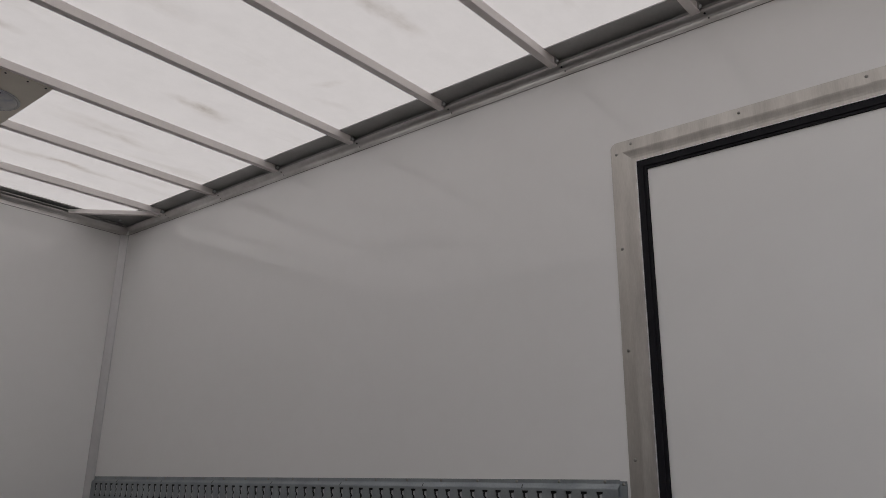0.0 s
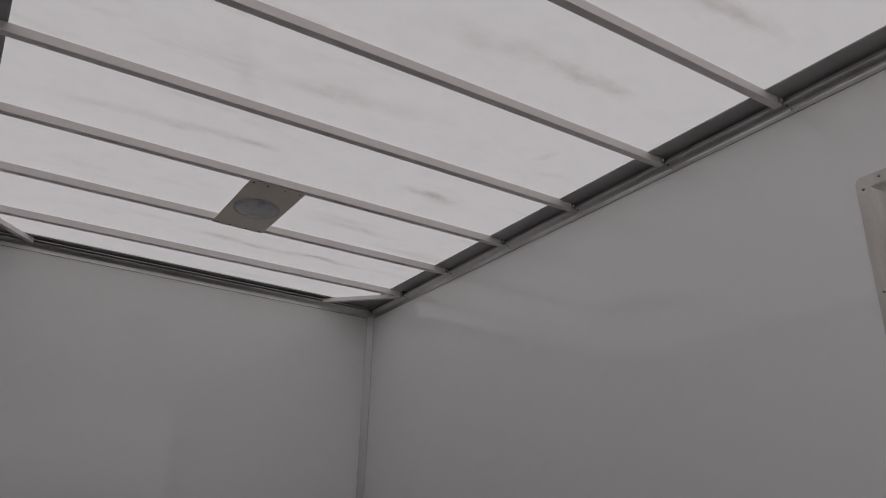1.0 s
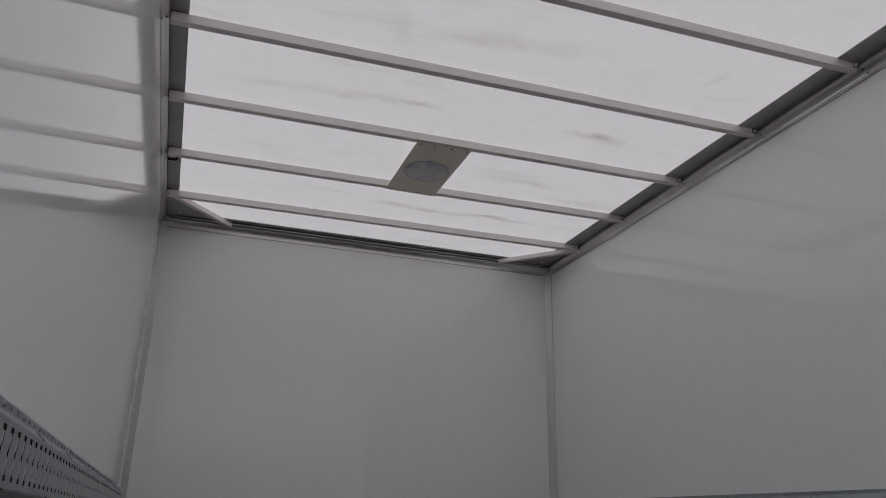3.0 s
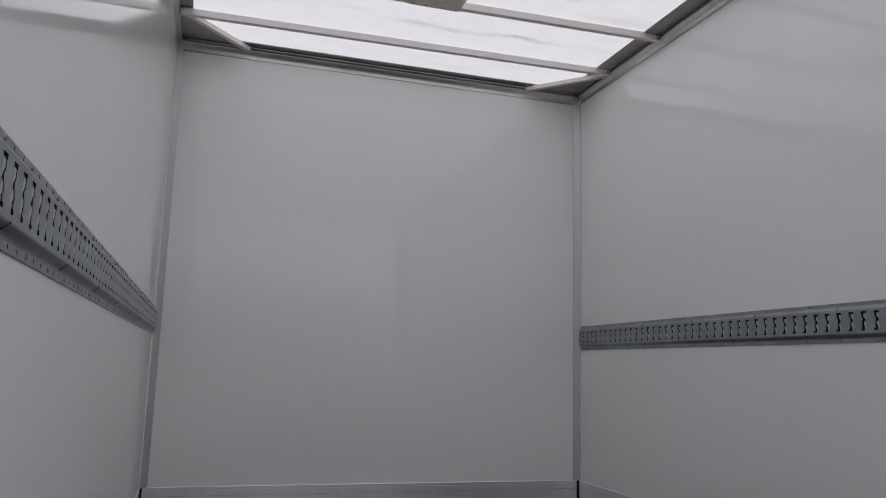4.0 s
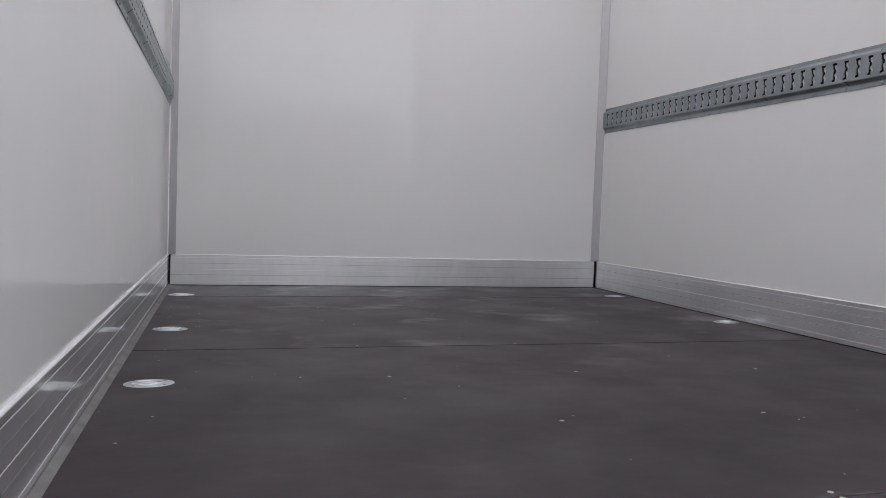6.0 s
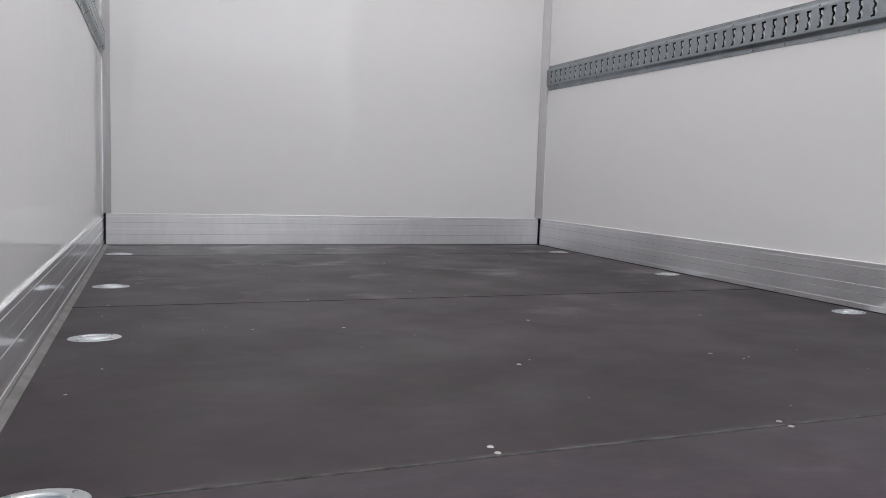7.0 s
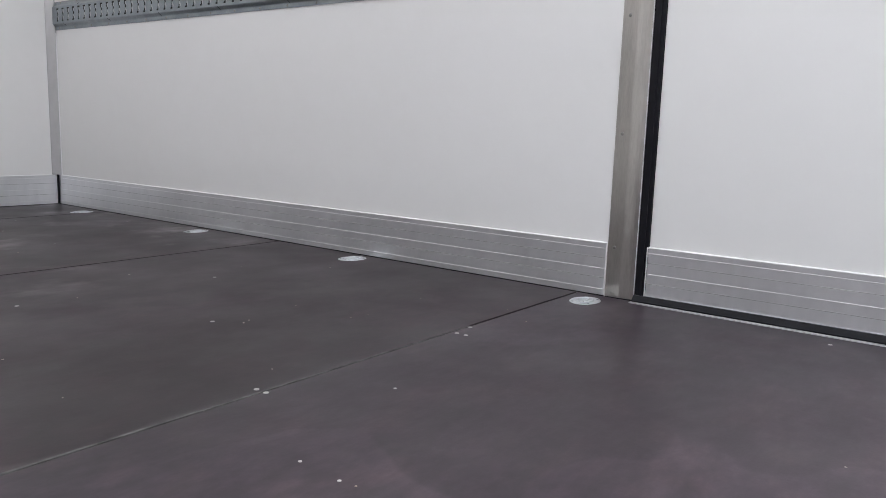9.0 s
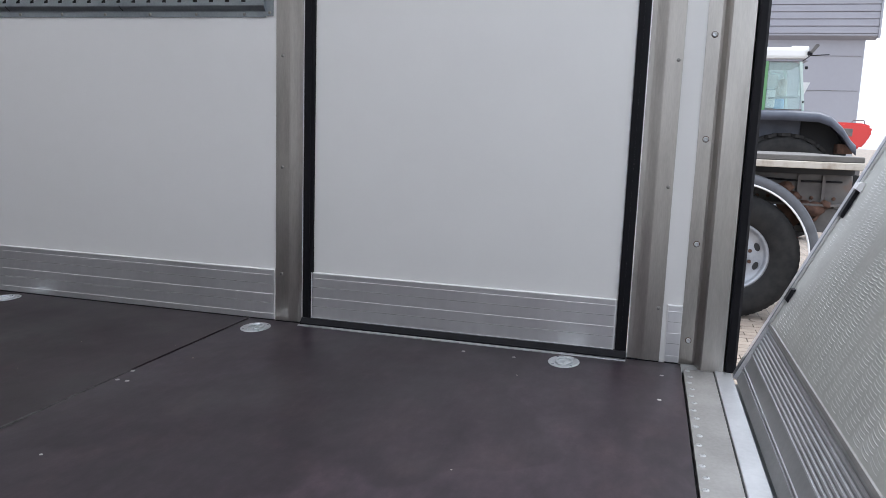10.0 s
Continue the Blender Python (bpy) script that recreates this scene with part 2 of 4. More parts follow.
M_ZINC = metal("zinc_plate_bright", (0.6, 0.63, 0.65), (0.8, 0.82, 0.84), 0.33, (1, 1, 1), 20.0)
M_TREAD = metal("lift_deck_aluminium", (0.46, 0.465, 0.44), (0.60, 0.605, 0.575), 0.5, (1, 1, 1), 6.0, 0.6, 0.25)
M_STUD = metal("worn_tread_aluminium", (0.56, 0.565, 0.545), (0.74, 0.74, 0.72), 0.42, (1, 1, 1), 40.0, 0.65)
M_CORNER = metal("corner_trim_grey", (0.55, 0.545, 0.55), (0.66, 0.655, 0.665), 0.4, (1, 1, 0.4), 4.0, 0.5)
M_RIVET = metal("dull_rivet_steel", (0.24, 0.235, 0.225), (0.4, 0.39, 0.37), 0.45, (1, 1, 1), 60.0, 0.8)
# paler zinc for the slot lips: the light they catch, put into the colour
M_LIPZINC = metal("lit_zinc_lip", (0.40, 0.425, 0.44), (0.52, 0.54, 0.555), 0.5, (1, 1, 1), 30.0, 0.2)
M_RUBBER = material("black_rubber", (0.010, 0.010, 0.013), 0.55, 0.0, 0.2)
nz = noise_node(M_RUBBER, 30, 3)
put(M_RUBBER, "Roughness", ramp(M_RUBBER, nz.outputs["Fac"], [(0.3, 0.5), (0.7, 0.65)]))
M_SEALANT = material("grey_sealant", (0.17, 0.165, 0.16), 0.55)
nz = noise_node(M_SEALANT, 18, 5)
put(M_SEALANT, "Base Color", ramp(M_SEALANT, nz.outputs["Fac"], [(0.3, (0.11, 0.105, 0.10)), (0.7, (0.21, 0.205, 0.20))]))
# near-black for gaps, small dark parts, and shade put in as colour
M_DARK = material("dark_gaps_and_shade", (0.02, 0.02, 0.022), 0.7)

# dark phenolic film faced plywood, scuffed; the rear panel has a lighter tone and less dust
def plywood(name, tone, dust):
    mat = material(name, (0.035, 0.031, 0.031), 0.42, 0.0, 0.37)
    nt = mat.node_tree
    big = noise_node(mat, 1.4, 5, (1, 1.6, 1))
    smu = noise_node(mat, 3.0, 5, (1, 1.1, 1))
    fin = noise_node(mat, 160, 3)
    mot = noise_node(mat, 7.0, 6, (1, 1.3, 1), 0.7)
    base = mixed(mat, 0.55, ramp(mat, big.outputs["Fac"], [(0.3, (0.0184, 0.0142, 0.0193)), (0.7, (0.0309, 0.0235, 0.0313))]),
                 ramp(mat, mot.outputs["Fac"], [(0.3, (0.0135, 0.0104, 0.0141)), (0.5, (0.0251, 0.0191, 0.0257)), (0.72, (0.0478, 0.0331, 0.0383))]))
    base = mixed(mat, 1.0, base, tone, "MULTIPLY")
    # fine scuffs
    scuff = noise_node(mat, 24.0, 5, (0.7, 1.4, 1), 0.7)
    base = mixed(mat, 1.0, base, ramp(mat, scuff.outputs["Fac"], [(0.34, 0.72), (0.5, 1.0), (0.68, 1.4)]), "MULTIPLY")
    # dried water marks with a clear rim
    tide = noise_node(mat, 1.1, 3, (1, 1.2, 1), 0.45)
    base = mixed(mat, 1.0, base, ramp(mat, tide.outputs["Fac"], [(0.50, 1.0), (0.508, 1.42), (0.53, 1.24), (0.75, 1.14)]), "MULTIPLY")
    # pale dust where loads stood
    blot = noise_node(mat, 2.6, 5, (1.0, 1.25, 1), 0.6)
    fine_dust = noise_node(mat, 5.0, 6, (0.8, 1.5, 1), 0.65)
    amount = mixed(mat, 1.0, ramp(mat, blot.outputs["Fac"], [(0.55, 0.0), (0.66, 0.75)]), ramp(mat, fine_dust.outputs["Fac"], [(0.40, 0.1), (0.62, 1.0)]), "MULTIPLY")
    place = nt.nodes.new("ShaderNodeTexCoord")
    cut = nt.nodes.new("ShaderNodeSeparateXYZ")
    nt.links.new(place.outputs["Object"], cut.inputs[0])
    front_half = nt.nodes.new("ShaderNodeMapRange")
    front_half.inputs["From Min"].default_value = -2.3
    front_half.inputs["From Max"].default_value = -1.0
    front_half.inputs["To Min"].default_value = 0.12
    nt.links.new(cut.outputs["Y"], front_half.inputs["Value"])
    amount = mixed(mat, 1.0, mixed(mat, 1.0, amount, front_half.outputs["Result"], "MULTIPLY"), (dust, dust, dust), "MULTIPLY")
    put(mat, "Base Color", mixed(mat, amount, base, (0.30, 0.28, 0.28)))
    put(mat, "Roughness", ramp(mat, smu.outputs["Fac"], [(0.3, 0.36), (0.7, 0.5)]))
    bump(mat, fin.outputs["Fac"], 0.12, 0.0006)
    return mat


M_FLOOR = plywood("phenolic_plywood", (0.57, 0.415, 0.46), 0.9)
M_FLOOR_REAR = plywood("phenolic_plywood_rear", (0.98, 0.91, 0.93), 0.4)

M_JOINT = material("dusty_joint_filler", (0.12, 0.113, 0.115), 0.75)
nz = noise_node(M_JOINT, 25, 5)
put(M_JOINT, "Base Color", ramp(M_JOINT, nz.outputs["Fac"], [(0.35, (0.03, 0.028, 0.029)), (0.6, (0.095, 0.09, 0.092))]))
M_PLATE = material("lamp_plate_beige", (0.64, 0.6, 0.54), 0.45, 0.2)
nz = noise_node(M_PLATE, 6, 4)
put(M_PLATE, "Base Color", ramp(M_PLATE, nz.outputs["Fac"], [(0.3, (0.68, 0.63, 0.55)), (0.7, (0.77, 0.72, 0.63))]))
M_LENS = material("frosted_lamp_lens", (0.86, 0.86, 0.85), 0.22)
nz = noise_node(M_LENS, 16, 3)
put(M_LENS, "Base Color", ramp(M_LENS, nz.outputs["Fac"], [(0.36, (0.62, 0.65, 0.74)), (0.5, (0.84, 0.84, 0.85)), (0.65, (0.90, 0.89, 0.87))]))
M_LENS.node_tree.nodes["Principled BSDF"].inputs["Transmission Weight"].default_value = 0.3
M_LAMPCORE = material("lamp_core_grey", (0.25, 0.27, 0.32), 0.4)
nz = noise_node(M_LAMPCORE, 30, 3)
put(M_LAMPCORE, "Base Color", ramp(M_LAMPCORE, nz.outputs["Fac"], [(0.35, (0.3, 0.33, 0.4)), (0.65, (0.7, 0.72, 0.76))]))

# outdoors
M_PAVER = material("clay_pavers", (0.36, 0.29, 0.24), 0.8)
info = M_PAVER.node_tree.nodes.new("ShaderNodeObjectInfo")
nz = noise_node(M_PAVER, 20, 4)
put(M_PAVER, "Base Color", mixed(M_PAVER, 0.4, ramp(M_PAVER, info.outputs["Random"], [(0.0, (0.20, 0.16, 0.13)), (1.0, (0.30, 0.25, 0.20))]),
                                 ramp(M_PAVER, nz.outputs["Fac"], [(0.3, (0.18, 0.145, 0.12)), (0.7, (0.30, 0.25, 0.21))])))
M_GROUND = material("paved_yard", (0.3, 0.26, 0.23), 0.85)
nz = noise_node(M_GROUND, 3, 6)
nf = noise_node(M_GROUND, 60, 4)
put(M_GROUND, "Base Color", mixed(M_GROUND, 0.4, ramp(M_GROUND, nz.outputs["Fac"], [(0.3, (0.25, 0.22, 0.195)), (0.7, (0.36, 0.32, 0.285))]),
                                  ramp(M_GROUND, nf.outputs["Fac"], [(0.3, (0.2, 0.17, 0.15)), (0.7, (0.4, 0.36, 0.32))])))
# the same blocks, seen from far, as joints in the surface
lay = M_GROUND.node_tree.nodes.new("ShaderNodeTexCoord")
blocks = M_GROUND.node_tree.nodes.new("ShaderNodeTexBrick")
blocks.inputs["Scale"].default_value = 1.0
blocks.inputs["Brick Width"].default_value = 0.2
blocks.inputs["Row Height"].default_value = 0.1
blocks.inputs["Mortar Size"].default_value = 0.004
blocks.inputs["Color1"].default_value = (0.20, 0.16, 0.13, 1)
blocks.inputs["Color2"].default_value = (0.29, 0.24, 0.20, 1)
blocks.inputs["Mortar"].default_value = (0.10, 0.09, 0.08, 1)
M_GROUND.node_tree.links.new(lay.outputs["Object"], blocks.inputs["Vector"])
flecks = ramp(M_GROUND, nz.outputs["Fac"], [(0.3, 0.85), (0.7, 1.1)])
put(M_GROUND, "Base Color", mixed(M_GROUND, 1.0, mixed(M_GROUND, 0.25, blocks.outputs["Color"], ramp(M_GROUND, nf.outputs["Fac"], [(0.3, (0.2, 0.17, 0.15)), (0.7, (0.4, 0.36, 0.32))])), flecks, "MULTIPLY"))
M_TYRE = material("tyre_rubber", (0.014, 0.014, 0.015), 0.75, 0.0, 0.25)
nz = noise_node(M_TYRE, 12, 4)
put(M_TYRE, "Base Color", ramp(M_TYRE, nz.outputs["Fac"], [(0.3, (0.011, 0.011, 0.012)), (0.7, (0.026, 0.025, 0.024))]))
M_RIM = metal("wheel_rim_silver", (0.27, 0.285, 0.315), (0.40, 0.415, 0.445), 0.45, (1, 1, 1), 8.0, 0.4)
M_CHASSIS = material("weathered_chassis", (0.12, 0.11, 0.105), 0.7)
nz = noise_node(M_CHASSIS, 5, 6)
put(M_CHASSIS, "Base Color", ramp(M_CHASSIS, nz.outputs["Fac"], [(0.3, (0.09, 0.085, 0.083)), (0.6, (0.16, 0.15, 0.145)), (0.75, (0.19, 0.12, 0.09))]))
M_RUST = material("rusty_steel", (0.2, 0.09, 0.055), 0.85)
nz = noise_node(M_RUST, 14, 6)
put(M_RUST, "Base Color", ramp(M_RUST, nz.outputs["Fac"], [(0.3, (0.06, 0.028, 0.02)), (0.55, (0.11, 0.06, 0.042)), (0.75, (0.17, 0.095, 0.065))]))
bump(M_RUST, nz.outputs["Fac"], 0.6, 0.01)
M_BEDEDGE = material("pale_bed_edge", (0.55, 0.5, 0.43), 0.6)
nz = noise_node(M_BEDEDGE, 9, 5)
put(M_BEDEDGE, "Base Color", ramp(M_BEDEDGE, nz.outputs["Fac"], [(0.32, (0.33, 0.27, 0.21)), (0.5, (0.5, 0.46, 0.40)), (0.75, (0.56, 0.52, 0.47))]))
M_DECK = metal("weathered_deck_grey", (0.075, 0.07, 0.066), (0.14, 0.13, 0.122), 0.7, (1, 1, 1), 7.0, 0.0)
M_MUDGUARD = material("dark_grey_plastic", (0.06, 0.065, 0.075), 0.5)
nz = noise_node(M_MUDGUARD, 8, 4)
put(M_MUDGUARD, "Base Color", ramp(M_MUDGUARD, nz.outputs["Fac"], [(0.3, (0.07, 0.074, 0.085)), (0.7, (0.12, 0.125, 0.14))]))
M_WHITEPAINT = material("white_paint", (0.78, 0.78, 0.77), 0.4)
M_FENDER = material("tractor_fender_blue_grey", (0.045, 0.055, 0.085), 0.45)
nz = noise_node(M_FENDER, 3, 4)
put(M_FENDER, "Base Color", ramp(M_FENDER, nz.outputs["Fac"], [(0.3, (0.045, 0.052, 0.075)), (0.7, (0.085, 0.095, 0.125))]))
M_GREEN = material("tractor_green_paint", (0.13, 0.3, 0.13), 0.4)
M_GLASS = material("tractor_cab_glass", (0.70, 0.82, 0.80), 0.03)
M_GLASS.node_tree.nodes["Principled BSDF"].inputs["Transmission Weight"].default_value = 0.8
M_GLASS.node_tree.nodes["Principled BSDF"].inputs["IOR"].default_value = 1.1
M_BLUE = material("blue_seat_fabric", (0.22, 0.40, 0.62), 0.7)
M_RED = material("red_vehicle_paint", (0.62, 0.05, 0.045), 0.35)
M_CLAD = metal("cladding_grey", (0.29, 0.29, 0.33), (0.33, 0.33, 0.37), 0.55, (1, 1, 1), 0.6, 0.0)
M_FACADE = metal("facade_panel_grey", (0.33, 0.33, 0.365), (0.36, 0.36, 0.395), 0.6, (1, 1, 1), 0.4, 0.0)

# ================= the box body: walls, floor, roof =================
STRUCT = "structure"
wall_front = tagged(part("wall_front", box(-0.05, W + 0.05, 0, 0.05, -0.08, ROOF + 0.02), M_WALL), "glossy white gelcoat front wall panel of the box body", "wall", kind=STRUCT)
wall_left = tagged(part("wall_left", box(-0.05, 0, REAR, -0.0005, -0.08, ROOF + 0.02), M_WALL), "glossy white gelcoat side wall panel of the box body", "wall", kind=STRUCT)
DOOR_F, DOOR_R, DOOR_T = -3.087, -3.988, 1.908      # clear opening of the side door
SET = 0.0475       # the wall stops behind the set-back door frame
bm = box(W, W + 0.05, DOOR_F + SET, -0.0005, -0.08, ROOF + 0.02)
add_box(bm, W, W + 0.05, DOOR_R - SET, DOOR_F + SET, DOOR_T + SET, ROOF + 0.02)
add_box(bm, W, W + 0.05, REAR, DOOR_R - SET, -0.08, ROOF + 0.02)
wall_right = tagged(part("wall_right", bm, M_WALL), "glossy white gelcoat side wall panel with a side door opening", "wall", kind=STRUCT)

# roof: one translucent sheet, slightly uneven
bm = bmesh.new()
bmesh.ops.create_grid(bm, x_segments=24, y_segments=48, size=0.5, matrix=Matrix.LocRotScale((W / 2, REAR / 2, ROOF), None, (W + 0.02, -REAR + 0.02, 1)))
for v in bm.verts:
    v.co.z += 0.004 * noise.noise(Vector((v.co.x * 2.2, v.co.y * 2.2, 0)))
ceiling = tagged(part("ceiling", bm, M_ROOF, smooth=True), "translucent milky roof sheet with dark dirt streaks", "ceiling", kind=STRUCT)

floor = thing("floor", "dark phenolic plywood load floor in screwed panels", "floor", kind=STRUCT)
SEAMS = [0.0, -0.448, -1.672, -2.922, -4.125]
for a, b in zip(SEAMS, SEAMS[1:]):
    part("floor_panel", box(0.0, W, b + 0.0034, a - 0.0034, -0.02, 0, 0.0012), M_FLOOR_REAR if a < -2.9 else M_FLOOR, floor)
part("joint_strip", box(0.03, 1.72, SEAMS[3] - 0.0018, SEAMS[3] + 0.0036, -0.019, 0.0009, 0.0006), M_JOINT, floor, "grey dusty joint filler")
part("subfloor", box(-0.05, W + 0.05, REAR, 0.0, -0.08, -0.021), M_DARK, floor)

# kick plates along the walls: ribbed aluminium
KICK = [(0, 0.0035), (0.0045, 0.0035), (0.0045, 0.1445)]
GROOVES = (0.0510, 0.1060)
RIBS = (0.0190, 0.0765, 0.1320)


def rib(z):
    return [(0.0042, z - 0.0015), (0.0050, z - 0.0009), (0.0051, z + 0.0005), (0.0042, z + 0.0015)]


def groove(z):
    return [(0.0043, z - 0.0007), (0.0047, z - 0.0006), (0.0047, z + 0.0006), (0.0043, z + 0.0007)]


KCAP = [(0, 0.1447), (0.0055, 0.1447), (0.006, 0.1465), (0.005, 0.1486), (0, 0.1492)]


def kick_plate(name, label, a, b, where, kind=STRUCT, ends=True):
    k = thing(name, label, "kick plate", kind=kind)
    part("plate", add_prism(bmesh.new(), KICK, a, b, where), M_ALU, k)
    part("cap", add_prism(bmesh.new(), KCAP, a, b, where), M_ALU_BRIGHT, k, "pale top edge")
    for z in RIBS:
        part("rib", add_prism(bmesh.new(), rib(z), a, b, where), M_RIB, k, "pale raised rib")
    # no groove is cut: a thin dark strip paints its shade
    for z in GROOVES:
        part("groove", add_prism(bmesh.new(), groove(z), a, b, where), M_GROOVE, k, "dark line coloured as the shade in a groove")
    part("sealant", add_prism(bmesh.new(), [(0, 0.0005), (0.0075, 0.0005), (0.0045, 0.0033), (0, 0.0033)], a, b, where), M_RUBBER, k, "black sealant line")
    return k


kick_plate("baseboard_front", "ribbed aluminium kick plate along the front wall", 0.012, W - 0.012, along_x(0.0))
kick_plate("baseboard_left", "ribbed aluminium kick plate along the side wall", -0.012, REAR + 0.05, along_y(0.0, -1))
kick_plate("baseboard_right", "ribbed aluminium kick plate between front corner and side door", -0.012, -3.0012, along_y(W, 1))
kick_plate("baseboard_rear", "short piece of ribbed aluminium kick plate beside the rear post", -4.082, -4.116, along_y(W, 1))
tagged(part("trim", add_prism(bmesh.new(), [(0.0055, 0.0004), (0.021, 0.0004), (0.018, 0.0016), (0.0055, 0.0065)], -0.012, REAR + 0.05, along_y(0.0, -1)), M_SEALANT), "grey smeared sealant strip between kick plate and floor", "trim", kind=STRUCT)
# pale end edges of the kick plates by the door and the dark corner joints
for y in (-3.0020, -4.0815, -4.1145):
    tagged(part("trim", box(W - 0.0062, W - 0.0005, y - 0.0010, y + 0.0010, 0.004, 0.149), M_ALU_BRIGHT), "pale cut end of an aluminium kick plate", "trim", kind=STRUCT)
for x in (0.006, W - 0.006):
    tagged(part("trim", box(x - 0.0055, x + 0.0055, -0.0115, -0.0005, 0.001, 0.148), M_RUBBER), "black sealed joint in the corner of the kick plates", "trim", kind=STRUCT)

# front corner trims: a slanted strip from floor plate to roof trim
for side, x in ((1, W), (-1, 0.0)):
    prof = [(0, 0), (0, -0.034), (0.006, -0.034), (0.034, -0.006), (0.034, 0)]
    bm = add_prism(bmesh.new(), prof, 0.1495, LIP - 0.018, lambda u, v, t: (x - side * u, v, t))
    strip = thing("trim", "grey aluminium strip in the upright corner of the walls", "trim", kind=STRUCT)
    part("strip", bm, M_CORNER, strip)
    part("bead", add_prism(bmesh.new(), [(0, -0.0345), (0.0028, -0.0345), (0.0028, -0.0375), (0, -0.038)], 0.1495, 0.84, lambda u, v, t: (x - side * u, v, t)), M_ALU_BRIGHT, strip, "pale sealed edge")

# roof edge: trim on the wall, channel and dark flange under the sheet
LIPP = [(0, LIP - 0.017), (0.0016, LIP - 0.017), (0.0018, LIP - 0.006), (0.0032, LIP + 0.001), (0.0075, LIP + 0.007), (0.0150, LIP + 0.0135), (0.0195, LIP + 0.0185), (0.0215, LIP + 0.0225), (0.0215, LIP + 0.0245), (0.018, LIP + 0.0245), (0.002, LIP + 0.012), (0, LIP + 0.012)]
FWIDTH = {"right": 0.106, "left": 0.078, "front": 0.078}


def flange(w):
    return [(0, ROOF - 0.005), (w, ROOF - 0.005), (w, ROOF - 0.009), (0.012, ROOF - 0.009), (0.004, LIP + 0.012), (0, LIP + 0.012)]


for name, where, a, b in (("right", along_y(W, 1), -0.03, REAR), ("left", along_y(0.0, -1), -0.03, REAR), ("front", along_x(0.0), 0.0, W)):
    t = thing("trim_" + name, "aluminium roof edge trim with a steel flange under the sheet", "roof trim", kind=STRUCT)
    part("lip", add_prism(bmesh.new(), LIPP, a, b, where), M_LIP, t)
    part("flange", add_prism(bmesh.new(), flange(FWIDTH[name]), a if name == "front" else a - 0.02, b, where), M_FLANGE, t, "dull dark steel flange")
    low = LIP - 0.0192
    if name != "left":
        part("sealant", add_prism(bmesh.new(), [(0, low), (0.0015, low), (0.0015, low + 0.002), (0, low + 0.002)], a, b, where), M_SEALANT, t, "thin brown sealant line")
    if name == "front":
        part("ledge", add_prism(bmesh.new(), [(0.004, LIP + 0.028), (0.042, LIP + 0.028), (0.042, LIP + 0.032), (0.004, LIP + 0.032)], 0.04, W - 0.04, where), M_LIP, t, "inner steel ledge")

# rear end: header, posts and sill
tagged(part("wall_rear", box(-0.05, W + 0.05, REAR - 0.03, REAR - 0.0005, ROOF - 0.07, ROOF + 0.02), M_LIP), "aluminium header over the open rear end", "wall", kind=STRUCT)
tagged(part("trim", box(0.0005, 0.05, REAR, -4.165, 0.001, ROOF - 0.02, 0.003), M_STAIN), "stainless post at the open rear end", "trim", kind=STRUCT)

sill = thing("rear_sill", "aluminium sill plate with punched holes at the open rear end", "sill", kind=STRUCT)
part("plate", box(0.002, W - 0.045, -4.196, -4.1265, -0.02, 0.0015, 0.0008), M_SILL, sill)
part("extrusion", box(0.002, W - 0.02, -4.238, -4.1985, -0.06, 0.004, 0.002), M_EDGE, sill, "pale aluminium edge section")
part("groove", box(0.002, W - 0.03, -4.1983, -4.1962, -0.02, -0.002), M_DARK, sill, "dark gap")
bm = lathe(bmesh.new(), [(0.0065, 0.0), (0.0055, 0.0011), (0.003, 0.0016), (0.0028, 0.0004)], 10)
dimple = bpy.data.meshes.new("dimple")
bm.to_mesh(dimple)
bm.free()
dimple.materials.append(M_EDGE)
for i in range(44):
    share("dimple", dimple, sill, pose(W - 0.06 - i * 0.047, -4.136 - 0.004 * (i % 2), 0.0014))

post = thing("rear_post", "stainless steel post at the rear opening with a black seal", "post", kind=STRUCT)
PP = [(0, -4.1165), (0.003, -4.1165), (0.003, -4.148), (0.006, -4.154), (0.040, -4.162), (0.045, -4.168), (0.045, -4.218), (0.041, -4.222), (0, -4.222)]
part("profile", add_prism(bmesh.new(), PP, 0.0018, ROOF - 0.02, lambda u, v, t: (W - u, v, t)), M_STAIN, post)
SP = [(0.002, -4.2225), (0.046, -4.2225), (0.050, -4.227), (0.050, -4.241), (0.044, -4.247), (0.002, -4.247)]
part("seal", add_prism(bmesh.new(), SP, 0.005, ROOF - 0.02, lambda u, v, t: (W - u, v, t)), M_RUBBER, post, "black rubber seal")

# ================= roof bows, gussets, lamp =================
BOWS = [-0.385, -0.852, -1.335, -1.825, -2.315, -2.808, -3.302, -3.798]
BOW_Z = 2.320


